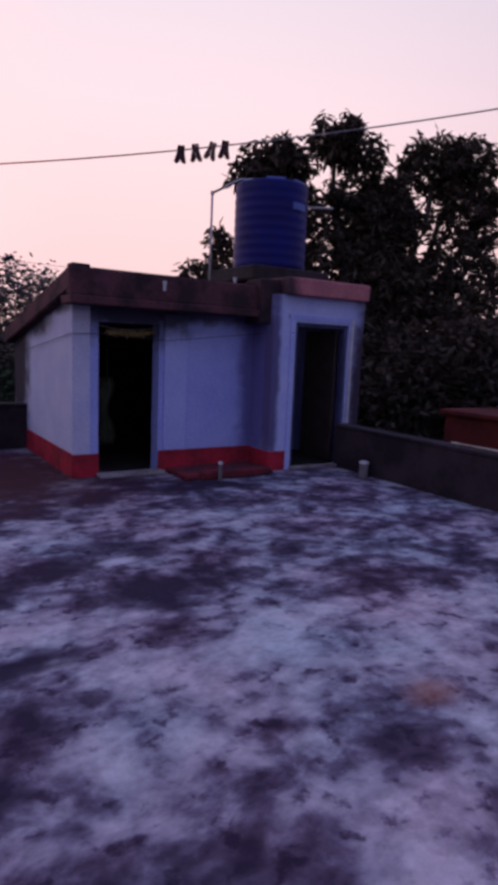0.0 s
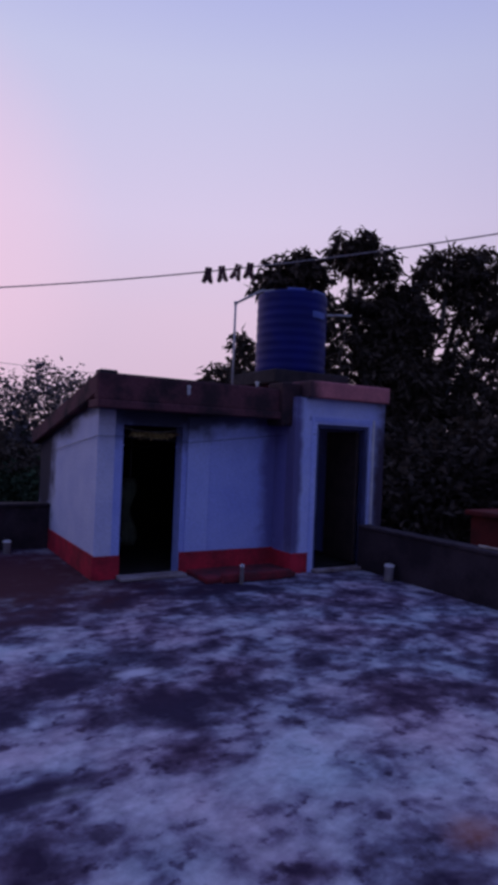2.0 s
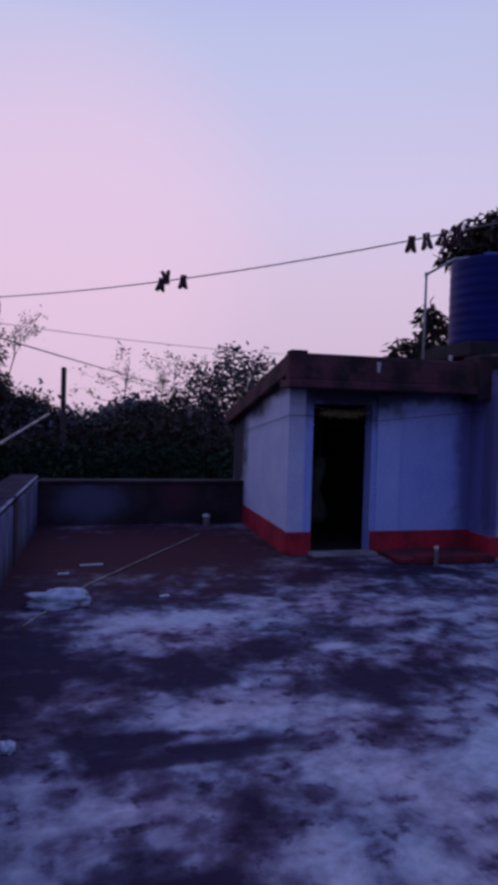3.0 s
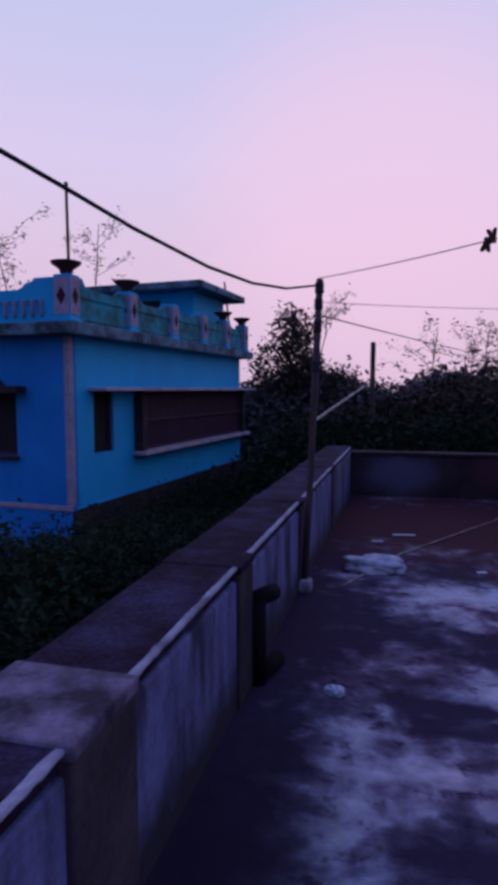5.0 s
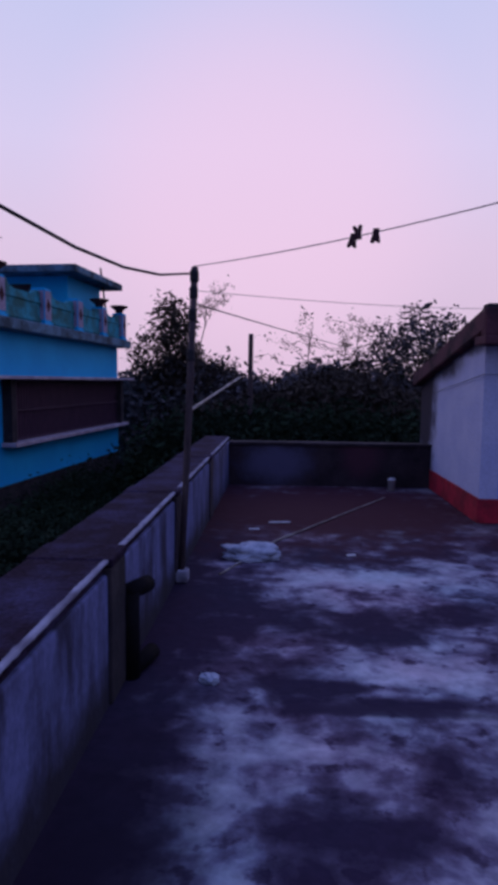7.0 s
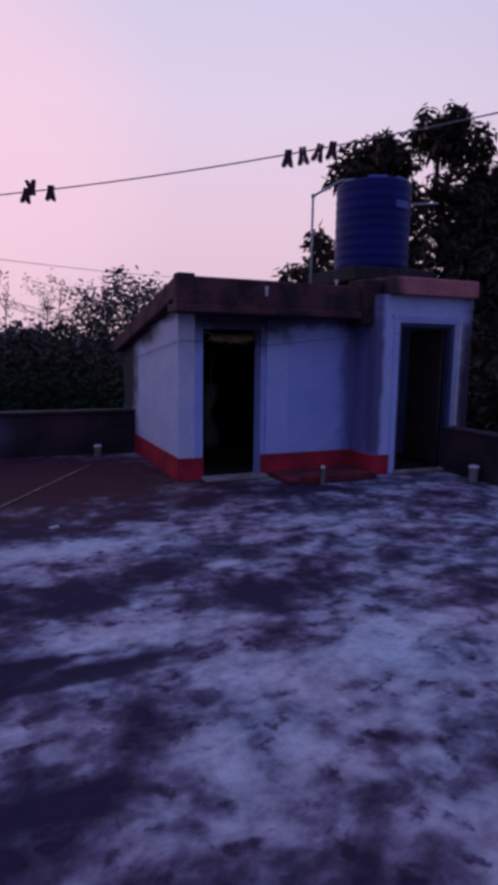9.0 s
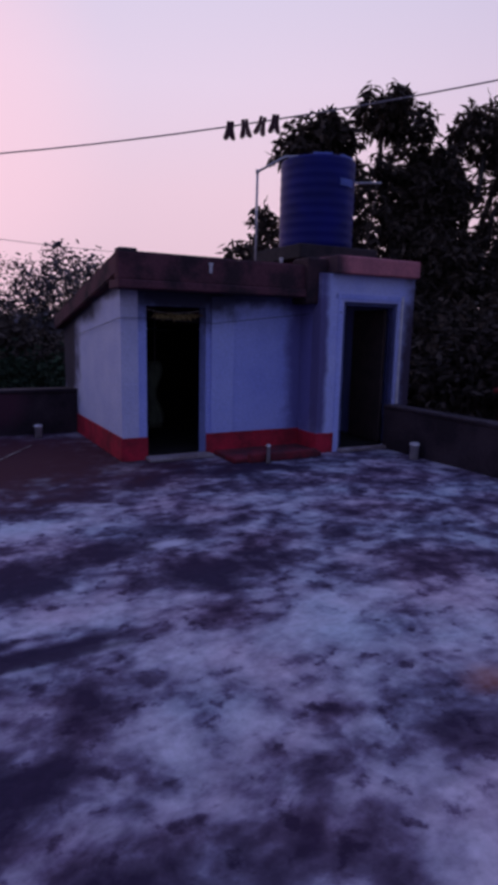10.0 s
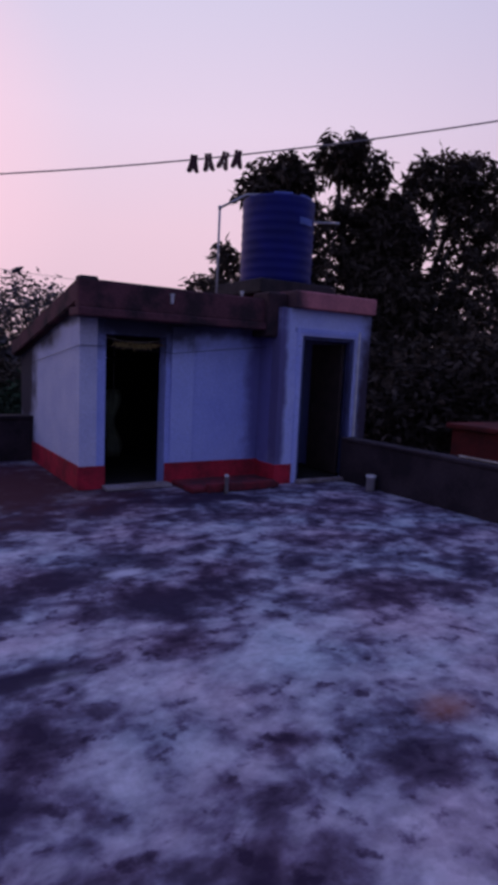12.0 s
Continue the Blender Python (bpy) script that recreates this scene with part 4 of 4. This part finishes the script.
def tree(label, at, blobs, seed, leaf, material, trunk=0.22, wide=0.3, droop=0.5, twig=0.2, hollow=0.45):
    """A tree whose crown is made of leaf clusters; blobs: centre, radii, twigs, leaves on each."""
    rng = np.random.default_rng(seed)
    t = thing("tree", label, "tree", at)
    bm = bmesh.new()
    places = []
    low = min(c[2] for c, *_ in blobs)
    fork = Vector((0, 0, max(1.2, low * 0.55)))
    tube(bm, [(0, 0, -0.2), (0.08, 0.03, fork.z * 0.5), fork], [trunk * 1.3, trunk, trunk * 0.85], 10)
    tips = bmesh.new()
    for c, r, twigs, per in blobs:
        p, ends = blob_places(rng, c, r, twigs, per, twig, hollow)
        places.append(p)
        limb(bm, fork, c, trunk * 0.55, trunk * 0.16, rng)
        for e in ends[:: max(1, len(ends) // 14)]:
            limb(tips, c, e, trunk * 0.14, 0.012, rng, 0.2, 3)
    part("trunk", bm, bark, t, smooth=True)
    part("branchwork", tips, bark, t)["kind"] = "stuff"
    leaves("crown", np.concatenate(places), leaf, rng, material, t, wide, droop)
    return t


# the mango behind the stair head
tree("large dark mango tree with drooping leaf clusters", (10.3, 12.4, -3.3), [
    ((-2.55, 0.2, 9.25), (0.85, 0.75, 0.62), 110, 15), ((-3.2, 0.2, 8.9), (0.5, 0.6, 0.4), 30, 14), ((-1.0, 0.0, 10.2), (0.55, 0.7, 0.5), 55, 15), ((-0.2, 0.1, 9.9), (0.75, 0.7, 0.6), 60, 15),
    ((-1.9, 0.0, 8.3), (0.7, 0.8, 0.5), 40, 14), ((-1.7, 0.2, 7.3), (0.8, 0.8, 0.6), 60, 14), ((-0.8, 0.0, 8.7), (0.6, 0.6, 0.55), 34, 14), ((-0.6, 0.0, 7.6), (0.65, 0.7, 0.7), 60, 14), ((-3.75, 0.6, 7.2), (0.35, 0.5, 0.55), 34, 12), ((-4.25, 0.6, 6.55), (0.45, 0.5, 0.45), 40, 12),
    ((0.65, 0.0, 8.3), (0.95, 1.0, 1.3), 420, 16), ((0.6, -0.2, 6.4), (1.3, 1.2, 1.6), 620, 16), ((0.0, -0.3, 4.6), (1.9, 1.6, 1.7), 620, 16),
    ((2.2, -0.3, 10.1), (1.1, 1.0, 0.75), 105, 16), ((3.3, -0.5, 10.2), (0.9, 0.9, 0.7), 75, 16), ((3.0, -0.5, 9.0), (1.1, 1.0, 0.8), 75, 15), ((4.1, -0.6, 9.3), (0.7, 0.8, 0.6), 42, 15),
    ((3.9, -0.8, 8.2), (0.8, 0.8, 0.6), 40, 14), ((2.6, -0.8, 7.5), (1.0, 1.0, 0.9), 75, 15), ((4.2, -1.0, 7.2), (0.6, 0.7, 0.5), 36, 14), ((2.5, -1.0, 6.0), (1.2, 1.2, 1.2), 260, 15),
    ((-1.6, 0.3, 5.8), (1.2, 1.2, 1.2), 220, 15), ((2.8, -1.6, 3.9), (2.0, 1.8, 1.5), 460, 15)], 11, 0.27, leaf_dark, 0.30, 0.30, 0.75, 0.075, 0.25)
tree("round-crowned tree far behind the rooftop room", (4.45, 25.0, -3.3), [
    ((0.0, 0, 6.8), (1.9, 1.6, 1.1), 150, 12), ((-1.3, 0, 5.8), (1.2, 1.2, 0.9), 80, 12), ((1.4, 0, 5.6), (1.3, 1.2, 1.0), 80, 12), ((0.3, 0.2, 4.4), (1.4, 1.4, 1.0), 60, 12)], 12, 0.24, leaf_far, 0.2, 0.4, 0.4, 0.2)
tree("dark leafy tree behind the turquoise house", (-5.33, 24.5, -3.45), [
    ((0, 0, 7.4), (0.8, 0.8, 1.2), 60, 14), ((-0.3, 0, 6.0), (1.4, 1.3, 1.3), 140, 14), ((0.5, 0, 4.4), (1.9, 1.6, 1.6), 220, 14), ((1.6, 0, 5.0), (1.1, 1.1, 1.0), 70, 14)], 13, 0.26, leaf_dark, 0.2, 0.35, 0.5, 0.2)


def wispy(at, height, lean, seed, count, label="slender tree with thin bare branches and few leaves"):
    """A thin, nearly bare tree."""
    rng = np.random.default_rng(seed)
    t = thing("tree", label, "tree", at)
    bm, places = bmesh.new(), []
    top = Vector((lean, 0, height))
    limb(bm, (0, 0, 0), top, 0.06, 0.012, rng, 0.05, 8)
    for k in range(count):
        s = Vector((0, 0, 0)).lerp(top, rng.uniform(0.55, 0.98))
        e = s + Vector((rng.normal(0, 0.9), rng.normal(0, 0.6), rng.uniform(0.1, 0.9)))
        limb(bm, s, e, 0.012, 0.005, rng, 0.25, 4)
        for u in rng.uniform(0.35, 1, 5):
            places += [list(s.lerp(e, u) + Vector(rng.normal(0, 0.09, 3))) for _ in range(4)]
        places += [list(e + Vector(rng.normal(0, 0.13, 3))) for _ in range(10)]
    part("trunk", bm, bark, t)
    leaves("crown", np.array(places), 0.15, rng, leaf_dark, t, 0.3, 0.2)


wispy((-14.7, 18.5, -3.4), 11.2, 0.3, 21, 26)
wispy((-15.8, 17.5, -3.4), 9.4, -0.6, 22, 28)
wispy((-11.5, 19.0, -3.4), 10.6, 0.6, 23, 14)
wispy((-0.45, 21.0, -3.4), 7.0, 0.5, 24, 14)
wispy((1.16, 22.0, -3.4), 7.2, 0.6, 25, 16)
wispy((1.92, 24.0, -3.4), 6.8, -0.4, 26, 14)
wispy((-3.83, 21.5, -3.4), 8.0, 0.2, 27, 12)


def thicket(name, label, blobs, seed, leaf, material, wide=0.45, droop=0.2, twig=0.25):
    rng = np.random.default_rng(seed)
    p = np.concatenate([blob_places(rng, c, r, n, 10, twig, 0.55)[0] for c, r, n in blobs])
    ob = leaves(name, p, leaf, rng, material, None, wide, droop)
    return tagged(ob, label, "shrubs", kind="stuff")


def mound_row(rng, x0, x1, y0, y1, top, n, size):
    """Overlapping leafy mounds between two corners; top gives their height."""
    out = []
    for _ in range(n):
        x, y = rng.uniform(x0, x1), rng.uniform(y0, y1)
        r = size * rng.uniform(0.7, 1.3)
        t = top(x, y) + rng.normal(0, 0.16) * size
        out.append(((x, y, t - r * 0.8), (r * 1.1, r * 1.1, r * 0.85), int(95 * r * r) + 45))
    return out


def between_top(x, y):
    """The height of the growth between the terrace and the house: falling away from the terrace, rising again behind."""
    d = math.hypot(x + 1.1, y - 0.1)
    base = 1.26 - 0.195 * d if d < 11.2 else -0.94 + 0.03 * (d - 11.2)
    base -= 0.08 if 6 < d < 13 else 0
    return min(base, 0.1 + 0.25 * (-2.6 - x)) + (min(0.8, 0.14 * (d - 10)) if d > 10 and x > -3.7 else 0)


rng = np.random.default_rng(40)
thicket("shrubs_between", "dense dark shrubs between the terrace and the house", mound_row(rng, -6.3, -3.45, 0.5, 16.0, between_top, 280, 0.6), 41, 0.085, leaf_bush, twig=0.19)
thicket("shrubs_north", "green shrubs behind the back parapet", mound_row(rng, -3.3, 2.0, 12.0, 15.0, lambda x, y: 0.5 + 0.10 * (y - 12) - 0.8 * (x < -3.5), 60, 0.8), 42, 0.16, leaf_bush)
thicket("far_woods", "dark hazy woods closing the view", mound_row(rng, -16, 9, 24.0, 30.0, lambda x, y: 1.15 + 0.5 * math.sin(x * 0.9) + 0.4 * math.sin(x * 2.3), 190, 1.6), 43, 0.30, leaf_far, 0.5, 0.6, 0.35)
thicket("near_woods", "dark undergrowth below the woods", mound_row(rng, -3.4, 8, 17.0, 21.0, lambda x, y: 1.0 + 0.5 * math.sin(x * 1.1 + 1), 110, 1.3), 44, 0.22, leaf_dark, 0.45, 0.6, 0.3)
thicket("east_shrubs", "dark trees and shrubs beyond the east parapet", mound_row(rng, 9.6, 15.5, 2.0, 15.0, lambda x, y: 1.9 + 0.5 * math.sin(y), 100, 1.3), 45, 0.24, leaf_dark, 0.4, 0.3, 0.3)

# the red shed beyond the east parapet
sh = thing("shed", "low red-painted shed beyond the parapet", "shed", (6.95, 4.1, -3.4))
part("wall", boxes((0.1, 0, 0, 1.2, 2.4, 4.22), bevel=0.02), brick_red, sh)
part("roof", boxes((0.02, -0.08, 4.22, 1.28, 2.46, 4.30), bevel=0.02), brick_red, sh)
